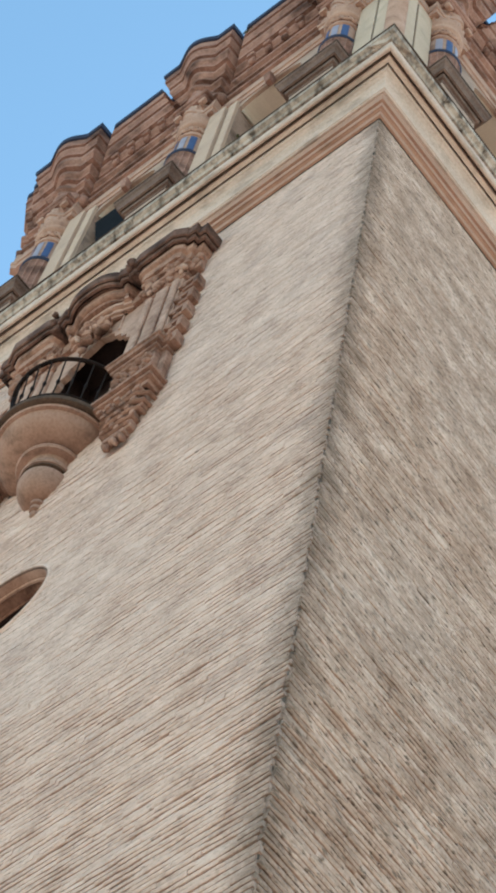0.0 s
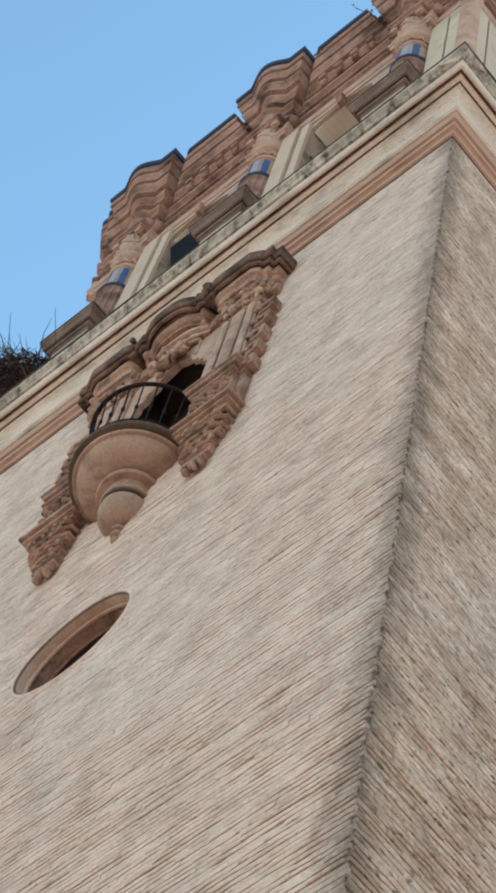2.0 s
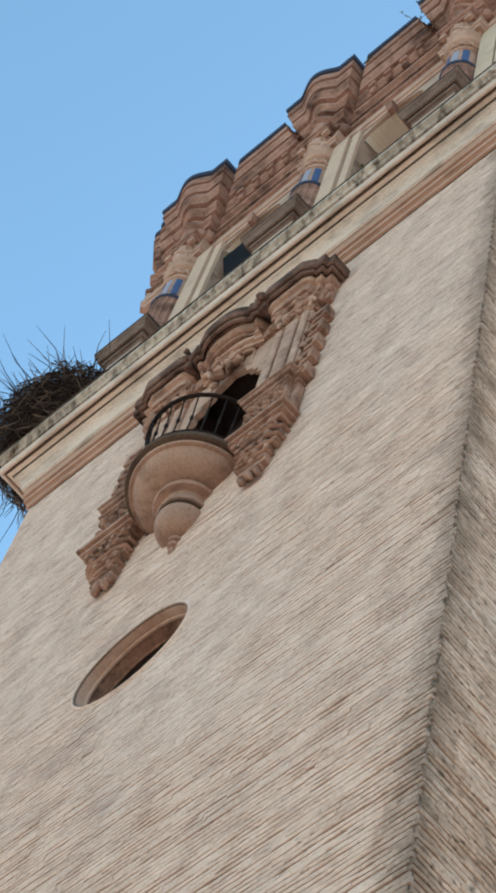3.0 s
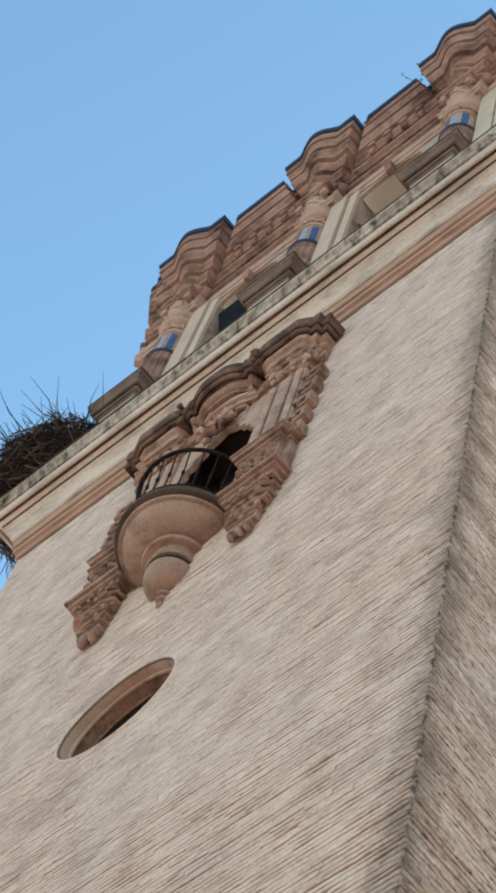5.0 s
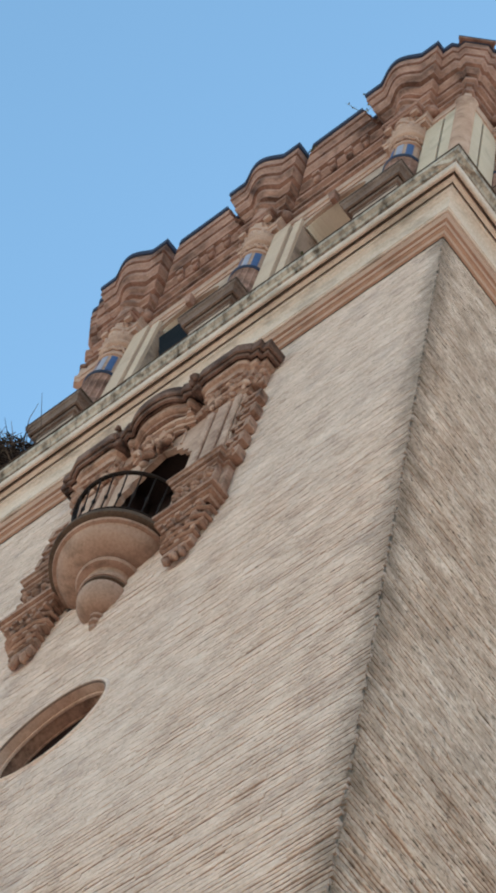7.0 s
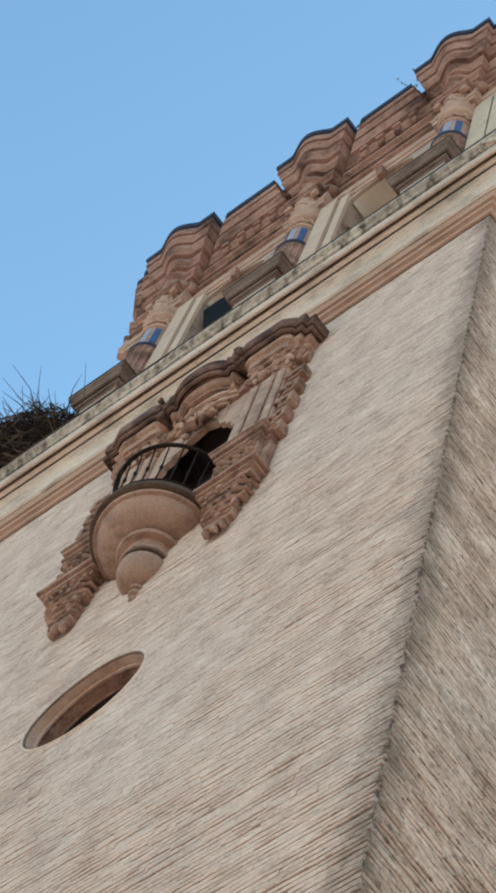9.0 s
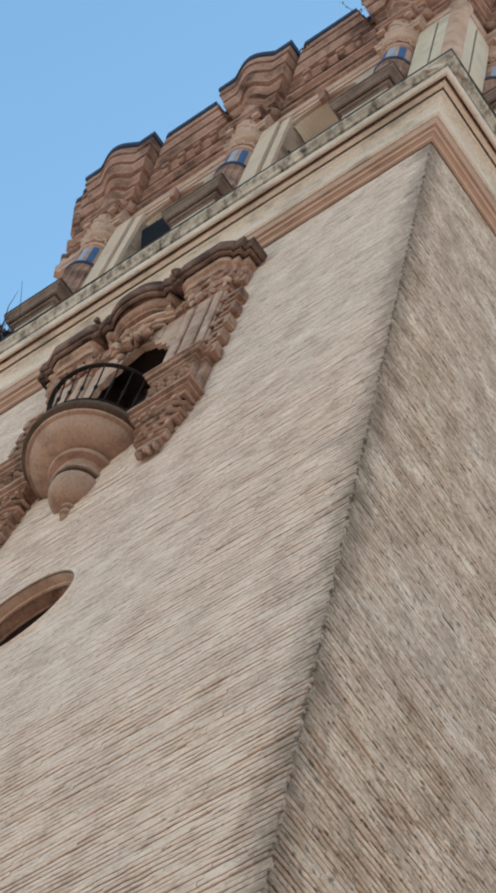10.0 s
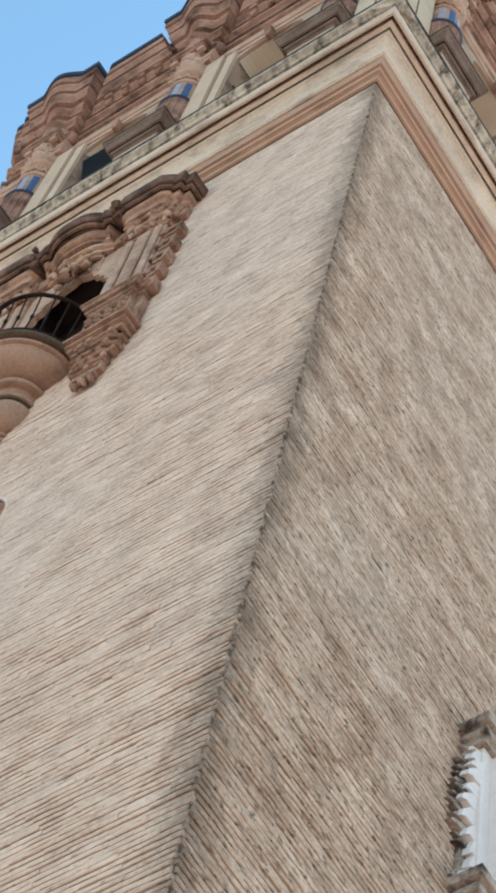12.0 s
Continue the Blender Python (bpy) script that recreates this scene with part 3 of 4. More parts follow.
        part("scroll", bm, BELFRY, base, smooth=True)
    base.matrix_basis = m
    return base


first = column(QUARTER[0] @ pose(COLS[2], BY, 0), "belfry columns")
for k in range(4):
    for c in COLS:
        if k == 0 and c == COLS[2]:
            continue
        copy_thing(first, QUARTER[k] @ pose(c, BY, 0))


def flank(c, s):
    """The pilaster strips between a column and the opening beside it."""
    base = tagged(new("belfry_pilaster"), "pinkish cream pilaster strip with a dark slot beside the bell opening", "pilaster", "belfry pilasters")
    x0 = c + s * 0.29
    bm = bmesh.new()
    box(bm, min(x0, x0 + s * 0.30), max(x0, x0 + s * 0.30), BY - 0.10, BY + 0.01, ZC, 33.275 if s > 0 else 32.7, 0.008)
    part("strip", bm, STRIP, base)
    x1 = c + s * 0.635
    bm = bmesh.new()
    box(bm, min(x1, x1 + s * 0.155), max(x1, x1 + s * 0.155), BY - 0.06, BY + 0.01, ZC, 33.275 if s > 0 else 32.5, 0.008)
    part("strip", bm, STRIP, base)
    return base


for k in (0, 1):
    for c, s in ((COLS[0], 1), (COLS[1], 1)) if k == 0 else ((COLS[1], -1), (COLS[2], -1)):
        f = flank(c, s)
        f.matrix_basis = QUARTER[k]

# corner piers
def corner_pier(k):
    base = tagged(new("belfry_corner_pier"), "cream corner pier with a terracotta edge strip", "pilaster", "belfry corner piers")
    bm = bmesh.new()
    lathe(bm, [(0.155, ZC), (0.155, 33.05), (0.175, 33.08), (0.175, 33.14), (0.15, 33.17), (0.15, 33.23), (0.19, 33.30), (0.19, 33.40)], -BY - 0.05, BY + 0.05, -112, 22, 14)
    part("corner_shaft", bm, PALECAP, base, "pale terracotta rounded corner shaft", smooth=True)
    for a, b, o in ((-0.44, -0.23, 0.05), (-0.80, -0.485, 0.04)):
        bm = bmesh.new()
        box(bm, a, b, BY - o, BY + 0.01, ZC, 33.3, 0.006)
        part("panel", bm, CREAM, base)
        bm = bmesh.new()
        box(bm, -BY - 0.01, -BY + o, -b, -a, ZC, 33.3, 0.006)
        part("panel", bm, CREAM, base)
    bm = bmesh.new()
    box(bm, -0.478, -0.447, BY - 0.012, BY + 0.02, ZC, 33.3)
    part("slot", bm, SLATE, base, "dark slot line")
    bm = bmesh.new()
    box(bm, -BY - 0.02, -BY + 0.012, 0.447, 0.478, ZC, 33.3)
    part("slot", bm, SLATE, base, "dark slot line")
    base.matrix_basis = QUARTER[k]


for k in (0, 1):
    corner_pier(k)


def bell(m):
    """Built with the axle at the origin."""
    base = tagged(new("bell"), "dark bronze bell hung from an iron-bound yoke in the opening", "bell")
    bm = bmesh.new()
    lathe(bm, [(0.44, -1.02), (0.46, -0.99), (0.40, -0.88), (0.33, -0.70), (0.29, -0.47), (0.26, -0.30), (0.17, -0.22)], n=28)
    part("bell_body", bm, BRONZE, base, smooth=True)
    bm = bmesh.new()
    box(bm, -0.40, 0.40, -0.10, 0.10, -0.2, 0.95, 0.01)
    for v in bm.verts:
        if v.co.z > 0.2:
            v.co.x *= 1.18
    part("yoke", bm, BRONZE, base, "dark iron-bound counterweight yoke")
    for x in (-0.42, -0.2, 0.02, 0.24, 0.44):
        bm = bmesh.new()
        tube(bm, [(x, -0.05, 0.93), (x, -0.05, 1.02)], 0.022, 6)
        part("bolt", bm, IRON, base)
    bm = bmesh.new()
    tube(bm, [(-0.60, 0, 0.0), (0.60, 0, 0.0)], 0.035, 8)
    part("axle", bm, IRON, base)
    base.matrix_basis = m


bell(pose(BAYS[0], BY + 0.26, 31.45, 10, 0, 0))


# ---- round window ----
def oculus():
    base = tagged(new("window_1"), "deep round window with a moulded terracotta reveal", "window", kind="structure")
    cx, cz, r = OCULUS

    def ringlet(name, prof, mat, label=""):
        bm = bmesh.new()
        lathe(bm, prof, n=48)
        bm.faces.ensure_lookup_table()
        for fc in [q for q in bm.faces if len(q.verts) > 4]:
            bm.faces.remove(fc)
        bm.transform(Matrix.Translation((cx, 0, cz)) @ Matrix.Diagonal((OVAL[0], 1, OVAL[1], 1)) @ Matrix.Rotation(radians(90), 4, "X"))
        part(name, bm, mat, base, label, smooth=True)
    ringlet("rim", [(0.69, -0.02), (0.688, 0.006), (0.696, 0.012), (0.712, 0.011), (0.724, 0.002), (0.728, -0.012)], BRICK_S, "thin pale moulded rim")
    # dark ring that paints the shade behind the rim's lip
    ringlet("shade_edge", [(0.686, -0.004), (0.680, 0.004), (0.672, -0.002), (0.670, -0.02)], SOOTSTONE_SHADE, "inner edge painted dark as the rim's shade")
    ringlet("outer_moulding", [(0.689, -0.012), (0.668, -0.016), (0.664, -0.03), (0.652, -0.105), (0.655, -0.14)], PALECAP)
    ringlet("fillet", [(0.654, -0.10), (0.634, -0.102), (0.63, -0.11), (0.63, -0.128), (0.65, -0.13)], PALECAP, "thin pale fillet")
    ringlet("inner_band", [(0.648, -0.125), (0.64, -0.14), (0.63, -0.245), (0.612, -0.248), (0.608, -0.262), (0.62, -0.27)], CARVED)
    # reveal and back plate carry the opening's shade in their colour
    ringlet("deep_reveal", [(0.618, -0.262), (0.612, -0.80)], DARKWOOD_SHADE, "reveal deep in the wall, painted dark as shade")
    bm = bmesh.new()
    bmesh.ops.create_circle(bm, cap_ends=True, segments=40, radius=0.68)
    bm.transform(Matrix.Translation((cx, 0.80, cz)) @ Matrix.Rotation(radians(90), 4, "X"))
    part("pane", bm, DARKWOOD_SHADE, base, "dark plate closing the opening, its shade painted in")


oculus()


# ---- the balcony window ----
bw = tagged(new("balcony_window"), "ornate terracotta window surround with a round bowl balcony on the brick wall", "balcony")
bm = bmesh.new()
lathe(bm, [(0.010, 20.43), (0.038, 20.455), (0.046, 20.50), (0.020, 20.525), (0.020, 20.55), (0.062, 20.56), (0.066, 20.60), (0.03, 20.615), (0.03, 20.64), (0.078, 20.65), (0.08, 20.69), (0.045, 20.705), (0.045, 20.75)], MID, 0.0, 180, 360, 20)
part("finial", bm, BOWL, bw, smooth=True)
bm = bmesh.new()
lathe(bm, [(0.03, 20.735), (0.12, 20.745), (0.205, 20.80), (0.252, 20.89), (0.270, 20.98), (0.268, 21.045), (0.25, 21.065), (0.13, 21.07)], MID, 0.0, 180, 360, 30)
part("bulb", bm, BOWL, bw, smooth=True)
# thin dark ring: colours in the shade of the groove above the bulb
bm = bmesh.new()
lathe(bm, [(0.13, 21.105), (0.267, 21.11), (0.268, 21.13), (0.13, 21.133)], MID, 0.0, 180, 360, 30)
part("joint", bm, SOOT_SHADE, bw, "ring under the bowl, painted dark as the groove's shade", smooth=True)
bm = bmesh.new()
lathe(bm, [(0.13, 21.07), (0.13, 21.135), (0.28, 21.14), (0.288, 21.165), (0.268, 21.185), (0.25, 21.30), (0.265, 21.335), (0.345, 21.34), (0.36, 21.37), (0.35, 21.405), (0.295, 21.41), (0.295, 21.435), (0.36, 21.445), (0.46, 21.475), (0.545, 21.53), (0.60, 21.595), (0.615, 21.645), (0.655, 21.65), (0.665, 21.675), (0.655, 21.70)], MID, 0.0, 180, 360, 36)
part("bowl", bm, BOWL, bw, smooth=True)
bm = bmesh.new()
lathe(bm, [(0.60, 21.702), (0.69, 21.702), (0.715, 21.715), (0.72, 21.745), (0.71, 21.80), (0.3, 21.803)], MID, 0.0, 180, 360, 36)
part("rim", bm, SOOT_SHADE, bw, "soot-black moulded balcony rim", smooth=True)
bm = bmesh.new()
box(bm, MID - 0.62, MID + 0.62, -0.25, 0.6, 21.70, 21.765)
part("balcony_floor", bm, CARVED, bw)
RAILZ = 22.80
rail = tagged(new("balcony_rail"), "black wrought iron balcony railing, curved over the bowl", "railing")
for nm, z, rr in (("top_rail", RAILZ, 0.026), ("bottom_rail", 21.88, 0.014)):
    bm = bmesh.new()
    tube(bm, [(MID + 0.68 * math.cos(radians(a)), 0.0 + 0.68 * math.sin(radians(a)), z) for a in range(180, 361, 6)], rr, 8)
    part(nm, bm, IRON, rail, smooth=True)
for i in range(14):
    a = radians(185 + 170 * i / 13)
    x, y = MID + 0.645 * math.cos(a), 0.645 * math.sin(a)
    bm = bmesh.new()
    tube(bm, [(x, y, 21.78), (x, y, 22.2)], 0.009, 6)
    tube(bm, [(x, y, 22.2), (x, y, 22.28), (x, y, 22.36)], [0.009, 0.022, 0.009], 6)
    tube(bm, [(x, y, 22.36), (x + 0.035 * math.cos(a), y + 0.035 * math.sin(a), RAILZ)], 0.009, 6)
    part("baluster", bm, IRON, rail)

# doorway: a dark recess behind a lobed arch; jambs and head are coloured as shade
for nm_, dims, mat_, lb in (("door_leaf", (MID - 0.615, MID + 0.615, 0.40, 0.46, 21.75, 25.02), DARKWOOD_SHADE, "dark closed door"),
                            ("jamb", (MID - 0.618, MID - 0.59, 0.003, 0.40, 21.78, 25.0), DARKWOOD_SHADE, "jamb painted dark as the recess's shade"),
                            ("jamb", (MID + 0.59, MID + 0.618, 0.003, 0.40, 21.78, 25.0), DARKWOOD_SHADE, "jamb painted dark as the recess's shade"),
                            ("door_head", (MID - 0.585, MID + 0.585, 0.003, 0.395, 24.96, 25.0), DARKWOOD_SHADE, "door head painted dark as the recess's shade")):
    bm = bmesh.new()
    box(bm, *dims, 0.005)
    part(nm_, bm, mat_, bw, lb)
LOBES = [(0.585, 24.12), (0.50, 24.20), (0.50, 24.32), (0.40, 24.37), (0.385, 24.49), (0.27, 24.56), (0.24, 24.70), (0.12, 24.76), (0.0, 24.86)]
bm = bmesh.new()
holed(bm, [(MID - 0.70, 21.80), (MID - 0.585, 21.80)] + [(MID - a, z) for a, z in LOBES] + [(MID + a, z) for a, z in LOBES[-2::-1]] + [(MID + 0.585, 21.80), (MID + 0.70, 21.80), (MID + 0.70, 25.12), (MID - 0.70, 25.12)], [], -0.075, 0.0)
arch_plate = part("lobed_arch", bm, PALECAP, bw, "pale terracotta lobed door arch")
for s in (-1, 1):
    bm = bmesh.new()
    box(bm, *sorted((MID + s * 0.30, MID + s * 0.33)), -0.095, -0.07, 24.68, 25.1, 0.006)
    part("fillet", bm, PALECAP, arch_plate)

rc = random.Random(31)
for s in (-1, 1):
    def X(a, b):
        return (MID + min(s * a, s * b), MID + max(s * a, s * b))
    def put(name, boxes, mat, bev=0.01, label="", under=None):
        b_ = bmesh.new()
        for a, b, y0, y1, z0, z1 in boxes:
            box(b_, *X(a, b), y0, y1, z0, z1, bev)
        return part(name, b_, mat, under or bw, label)
    def mould(name, stations, profile, mat, label="", under=None):
        """A moulding run round the plan given as (distance from the middle, y), from the outer end inwards."""
        b_ = bmesh.new()
        path = [(MID + s * a, y) for a, y in stations]
        sweep(b_, path if s < 0 else path[::-1], profile)
        return part(name, b_, mat, under or bw, label)
    # carved console under the pilaster: curved ledges with small blocks between them
    console = put("console", [(0.78, 1.30, -0.10, 0.0, 21.30, 21.62), (0.84, 1.20, -0.085, 0.0, 20.95, 21.30)], CARVED)
    for r in range(5):
        for c in range(5):
            a_ = 0.74 + 0.128 * c + 0.05 * (r % 2) + rc.uniform(-0.012, 0.012)
            w_ = rc.uniform(0.05, 0.075)
            if a_ + w_ < 1.38 - 0.04 * r and a_ > 0.71 + 0.025 * r:
                d_ = -0.215 + 0.026 * r + rc.uniform(-0.02, 0.02)
                put("block", [(a_, a_ + w_, d_, -0.09, 21.515 - 0.125 * r, 21.585 - 0.125 * r)], CARVED, 0.008, "", console)
    for i, (o_, z_) in enumerate(((1.37, 21.475), (1.33, 21.35), (1.28, 21.225), (1.22, 21.10), (1.17, 20.98))):
        mould("console_ledge", [(o_, 0.0), (o_ - 0.01, -0.10), (o_ - 0.12, -0.165 + 0.016 * i), (0.88, -0.165 + 0.016 * i), (0.74 + 0.03 * i, -0.11), (0.73 + 0.03 * i, 0.0)],
              [(-0.02, z_), (0.0, z_), (0.022, z_ + 0.012), (0.02, z_ + 0.03), (-0.02, z_ + 0.034)], CARVED, "", console)
    for j in range(8):
        b_ = bmesh.new()
        ball(b_, (0, 0, 0), rc.uniform(0.03, 0.042), 0.8, 1.4, 2.0, 7, 5)
        b_.transform(Matrix.Translation((MID + s * (0.88 + 0.034 * j), -0.055 - rc.uniform(0, 0.03), 20.84 - 0.05 * (j % 3))) @ Matrix.Rotation(rc.uniform(-0.5, 0.5), 4, "Y"))
        part("console_leaf", b_, CARVED, console)
    put("console_foot", [(0.86, 1.14, -0.10, 0.0, 20.88, 20.96)], CARVED, 0.01)
    mould("console_shelf", [(1.37, 0.0), (1.37, -0.16), (0.72, -0.16), (0.72, 0.0)], [(-0.03, 21.60), (0.01, 21.60), (0.02, 21.64), (0.0, 21.65), (0.01, 21.69), (0.055, 21.70), (0.06, 21.74), (0.035, 21.745), (0.04, 21.77), (0.095, 21.775), (0.10, 21.82), (-0.03, 21.83)], CARVED)
    plinth = put("pedestal", [(0.76, 1.32, -0.17, 0.0, 21.83, 22.52), (1.32, 1.42, -0.09, 0.0, 21.83, 22.52)], CARVED)
    for r in range(4):
        for c in range(4):
            b_ = bmesh.new()
            a_, z_ = 0.835 + 0.135 * c + 0.03 * (r % 2) + rc.uniform(-0.015, 0.015), 21.93 + 0.155 * r + rc.uniform(-0.02, 0.02)
            ball(b_, (0, 0, 0), 0.052, 1.25, 1.1, 0.7, 7, 5)
            b_.transform(Matrix.Translation((MID + s * a_, -0.18, z_)) @ Matrix.Rotation(rc.uniform(-0.9, 0.9), 4, "Y"))
            part("leaf_carving", b_, CARVED, plinth)
    mould("pedestal_cap", [(1.38, 0.0), (1.38, -0.08), (1.31, -0.08), (1.31, -0.17), (0.76, -0.17), (0.76, 0.0)],
          [(-0.03, 22.52), (0.01, 22.52), (0.015, 22.56), (0.04, 22.57), (0.045, 22.61), (0.02, 22.615), (0.02, 22.65), (0.07, 22.66), (0.08, 22.72), (0.10, 22.73), (0.10, 22.77), (-0.03, 22.80)], CARVED)
    pil = put("pilaster", [(0.72, 1.26, -0.11, 0.0, 22.78, 24.86)], PALECAP, 0.01, "pale terracotta fluted pilaster")
    for a_, b__ in ((0.74, 0.84), (0.90, 1.08), (1.14, 1.24)):
        put("rib", [(a_, b__, -0.155, -0.105, 22.86, 24.78)], PALECAP, 0.015, "", pil)
    # angular scrolls down the outer edge, each an outer bar and a hooked end round a hollow
    for j in range(5):
        z, w_ = 24.50 - 0.40 * j, 1.56 - 0.012 * j
        put("scroll", [(1.26, w_, -0.13, 0.0, z - 0.07, z), (w_ - 0.07, w_, -0.13, 0.0, z - 0.24, z - 0.07), (1.34, w_ - 0.07, -0.12, 0.0, z - 0.24, z - 0.18),
                       (1.34, 1.39, -0.14, 0.0, z - 0.18, z - 0.12), (1.26, 1.33, -0.08, 0.0, z - 0.36, z - 0.07)], CARVED, 0.006)
    # capital and frieze with leaves
    mould("capital", [(1.30, 0.0), (1.30, -0.12), (0.70, -0.12), (0.70, 0.0)], [(-0.03, 24.84), (0.0, 24.84), (0.02, 24.87), (0.0, 24.90), (0.01, 24.98), (0.05, 25.03), (0.075, 25.04), (0.08, 25.08), (-0.03, 25.09)], CARVED)
    frieze = put("frieze", [(0.62, 1.30, -0.17, 0.0, 25.08, 25.30), (1.30, 1.46, -0.09, 0.0, 24.98, 25.30), (0.66, 1.28, -0.228, -0.16, 25.18, 25.29)], CARVED)
    for c in range(30):
        b_ = bmesh.new()
        ball(b_, (0, 0, 0), rc.uniform(0.025, 0.05), 1.0, 1.0, 1.8, 7, 5)
        q_ = rc.uniform(0, 1)
        b_.transform(Matrix.Translation((MID + s * rc.uniform(0.72, 1.30), -0.15 - 0.06 * q_, 24.90 + 0.34 * q_)) @ Matrix.Rotation(rc.uniform(-1.2, 1.2), 4, "Y"))
        part("leaf_carving", b_, CARVED if c % 4 else PALECAP, frieze)
    for c in range(3):
        b_ = bmesh.new()
        ball(b_, (0, 0, 0), 0.06, 1.0, 0.9, 1.3, 7, 5)
        b_.transform(Matrix.Translation((MID + s * (1.34 + 0.05 * c), -0.10, 25.05 + 0.09 * c)) @ Matrix.Rotation(rc.uniform(-0.6, 0.6), 4, "Y"))
        part("leaf_carving", b_, CARVED, frieze)
    # heavy cornice over the pilaster, stepping back at its outer end; its inner end is rounded
    PLAN = [(1.44, 0.0), (1.44, -0.10), (1.35, -0.10), (1.35, -0.17), (1.27, -0.17), (1.25, -0.24), (1.20, -0.265), (0.74, -0.265), (0.69, -0.25), (0.67, -0.20), (0.67, 0.0)]
    mould("cornice", PLAN, [(-0.05, 25.24), (0.0, 25.24), (0.012, 25.36), (0.02, 25.365), (0.055, 25.385), (0.065, 25.42), (0.065, 25.50), (-0.05, 25.505)], CARVED)
    mould("cornice_top", PLAN, [(-0.05, 25.507), (0.068, 25.507), (0.068, 25.60), (0.088, 25.60), (0.088, 25.47), (0.118, 25.475), (0.128, 25.50), (0.128, 25.60), (0.142, 25.60), (0.142, 25.53), (0.165, 25.54), (0.172, 25.60), (0.172, 25.74), (0.15, 25.76), (-0.05, 25.77)], CARVED_DARK, "sooty broken pediment cornice")
    # broken scroll in the gap of the pediment
    knob = put("broken_scroll", [(0.55, 0.66, -0.38, 0.0, 25.40, 25.58)], CARVED_DARK, 0.02, "sooty broken scroll")
    for j in range(6):
        b_ = bmesh.new()
        ball(b_, (0, 0, 0), rc.uniform(0.02, 0.036), 1.0, 1.2, 1.4, 7, 5)
        b_.transform(Matrix.Translation((MID + s * (0.61 + rc.uniform(-0.06, 0.05)), -0.40 - rc.uniform(0.0, 0.07), 25.50 + 0.045 * j)) @ Matrix.Rotation(rc.uniform(-0.9, 0.9), 4, "Y"))
        part("curl", b_, SOOT_SHADE if j > 4 else CARVED_DARK, knob)


def bow(lift, n=26):
    """Plan of the hood: a broad round swell in the middle between two reversed curves."""
    pts = []
    for i in range(n + 1):
        t = -1 + 2 * i / n
        if abs(t) < 0.66:
            y = -0.27 - lift * (1 - (abs(t) / 0.66) ** 2.6) ** 0.7
        else:
            q = (abs(t) - 0.66) / 0.34
            y = -0.27 - 0.06 * math.sin(math.pi * q) + 0.22 * max(0.0, q - 0.5) / 0.5
        pts.append((MID + 0.575 * t, y))
    return [(MID - 0.576, 0.0)] + pts + [(MID + 0.576, 0.0)]


# swelling hood over the door: three layers of mouldings
for nm_, lift, prof, mat_, lb in (
        ("hood_lower", 0.07, [(-0.22, 25.08), (-0.19, 25.08), (-0.185, 25.12), (-0.15, 25.13), (-0.145, 25.19), (-0.095, 25.20), (-0.09, 25.25), (-0.22, 25.26)], PALECAP, ""),
        ("hood_middle", 0.12, [(-0.22, 25.262), (-0.085, 25.262), (-0.08, 25.31), (-0.05, 25.32), (-0.02, 25.345), (-0.012, 25.38), (-0.012, 25.46), (-0.22, 25.47)], CARVED, ""),
        ("hood_top", 0.15, [(-0.24, 25.472), (-0.01, 25.472), (-0.01, 25.56), (0.012, 25.56), (0.012, 25.44), (0.045, 25.445), (0.055, 25.47), (0.055, 25.57), (0.07, 25.57), (0.07, 25.50), (0.092, 25.51), (0.10, 25.57), (0.10, 25.70), (0.08, 25.72), (-0.24, 25.73)], CARVED_DARK, "sooty swelling hood moulding")):
    bm = bmesh.new()
    sweep(bm, bow(lift), prof)
    part(nm_, bm, mat_, bw, lb)
bm = bmesh.new()
box(bm, MID - 0.66, MID + 0.66, -0.14, 0.0, 25.12, 25.66, 0.01)
part("tympanum", bm, CARVED, bw)
# carved group over the door: leaves and curls about a shell
for i in range(7):
    a = radians(15 + 150 * i / 6)
    bm = bmesh.new()
    ball(bm, (0, 0, 0), 0.055, 0.5, 0.9, 1.6, 8, 6)
    bm.transform(Matrix.Translation((MID + 0.14 * math.cos(a), -0.20, 24.84 + 0.15 * math.sin(a))) @ Matrix.Rotation(radians(90) - a, 4, "Y"))
    part("shell_rib", bm, PALECAP, bw, smooth=True)
for i in range(34):
    bm = bmesh.new()
    ball(bm, (0, 0, 0), rc.uniform(0.03, 0.055), 1.7, 1.0, 0.6, 8, 5)
    bm.transform(Matrix.Translation((MID + rc.uniform(-0.25, 0.22), -0.12 - rc.uniform(0.0, 0.13), 24.84 + rc.uniform(-0.18, 0.26))) @ Matrix.Rotation(rc.uniform(-1.5, 1.5), 4, "Y") @ Matrix.Rotation(rc.uniform(-0.8, 0.8), 4, "Z"))
    part("leaf", bm, CARVED if i % 3 else PALECAP, bw)


# ---- marble-framed window on the east wall ----
fr = tagged(new("marble_window"), "dark window between white marble pilasters in a carved grey stone frame", "window")
Y0 = 2.62
for y0_, y1_ in ((Y0 + 0.26, 3.02), (4.50, 4.64)):
    bm = bmesh.new()
    box(bm, 0.0, 0.26, y0_, y1_, 12.6, 16.1, 0.01)
    part("pilaster", bm, WHITE, fr, "smooth white marble pilaster")
bm = bmesh.new()
box(bm, 0.0, 0.25, 3.022, 4.498, 15.93, 16.1, 0.01)
part("lintel", bm, GREYPINK, fr, "grey-pink stone lintel")
bm = bmesh.new()
box(bm, 0.0, 0.04, 3.022, 4.498, 14.2, 15.93)
part("pane", bm, DARKWOOD_SHADE, fr, "dark window opening")
bm = bmesh.new()
box(bm, 0.08, 0.12, 3.022, 3.075, 14.3, 15.93, 0.006)
part("iron_frame", bm, IRON, fr, "dark iron window frame")
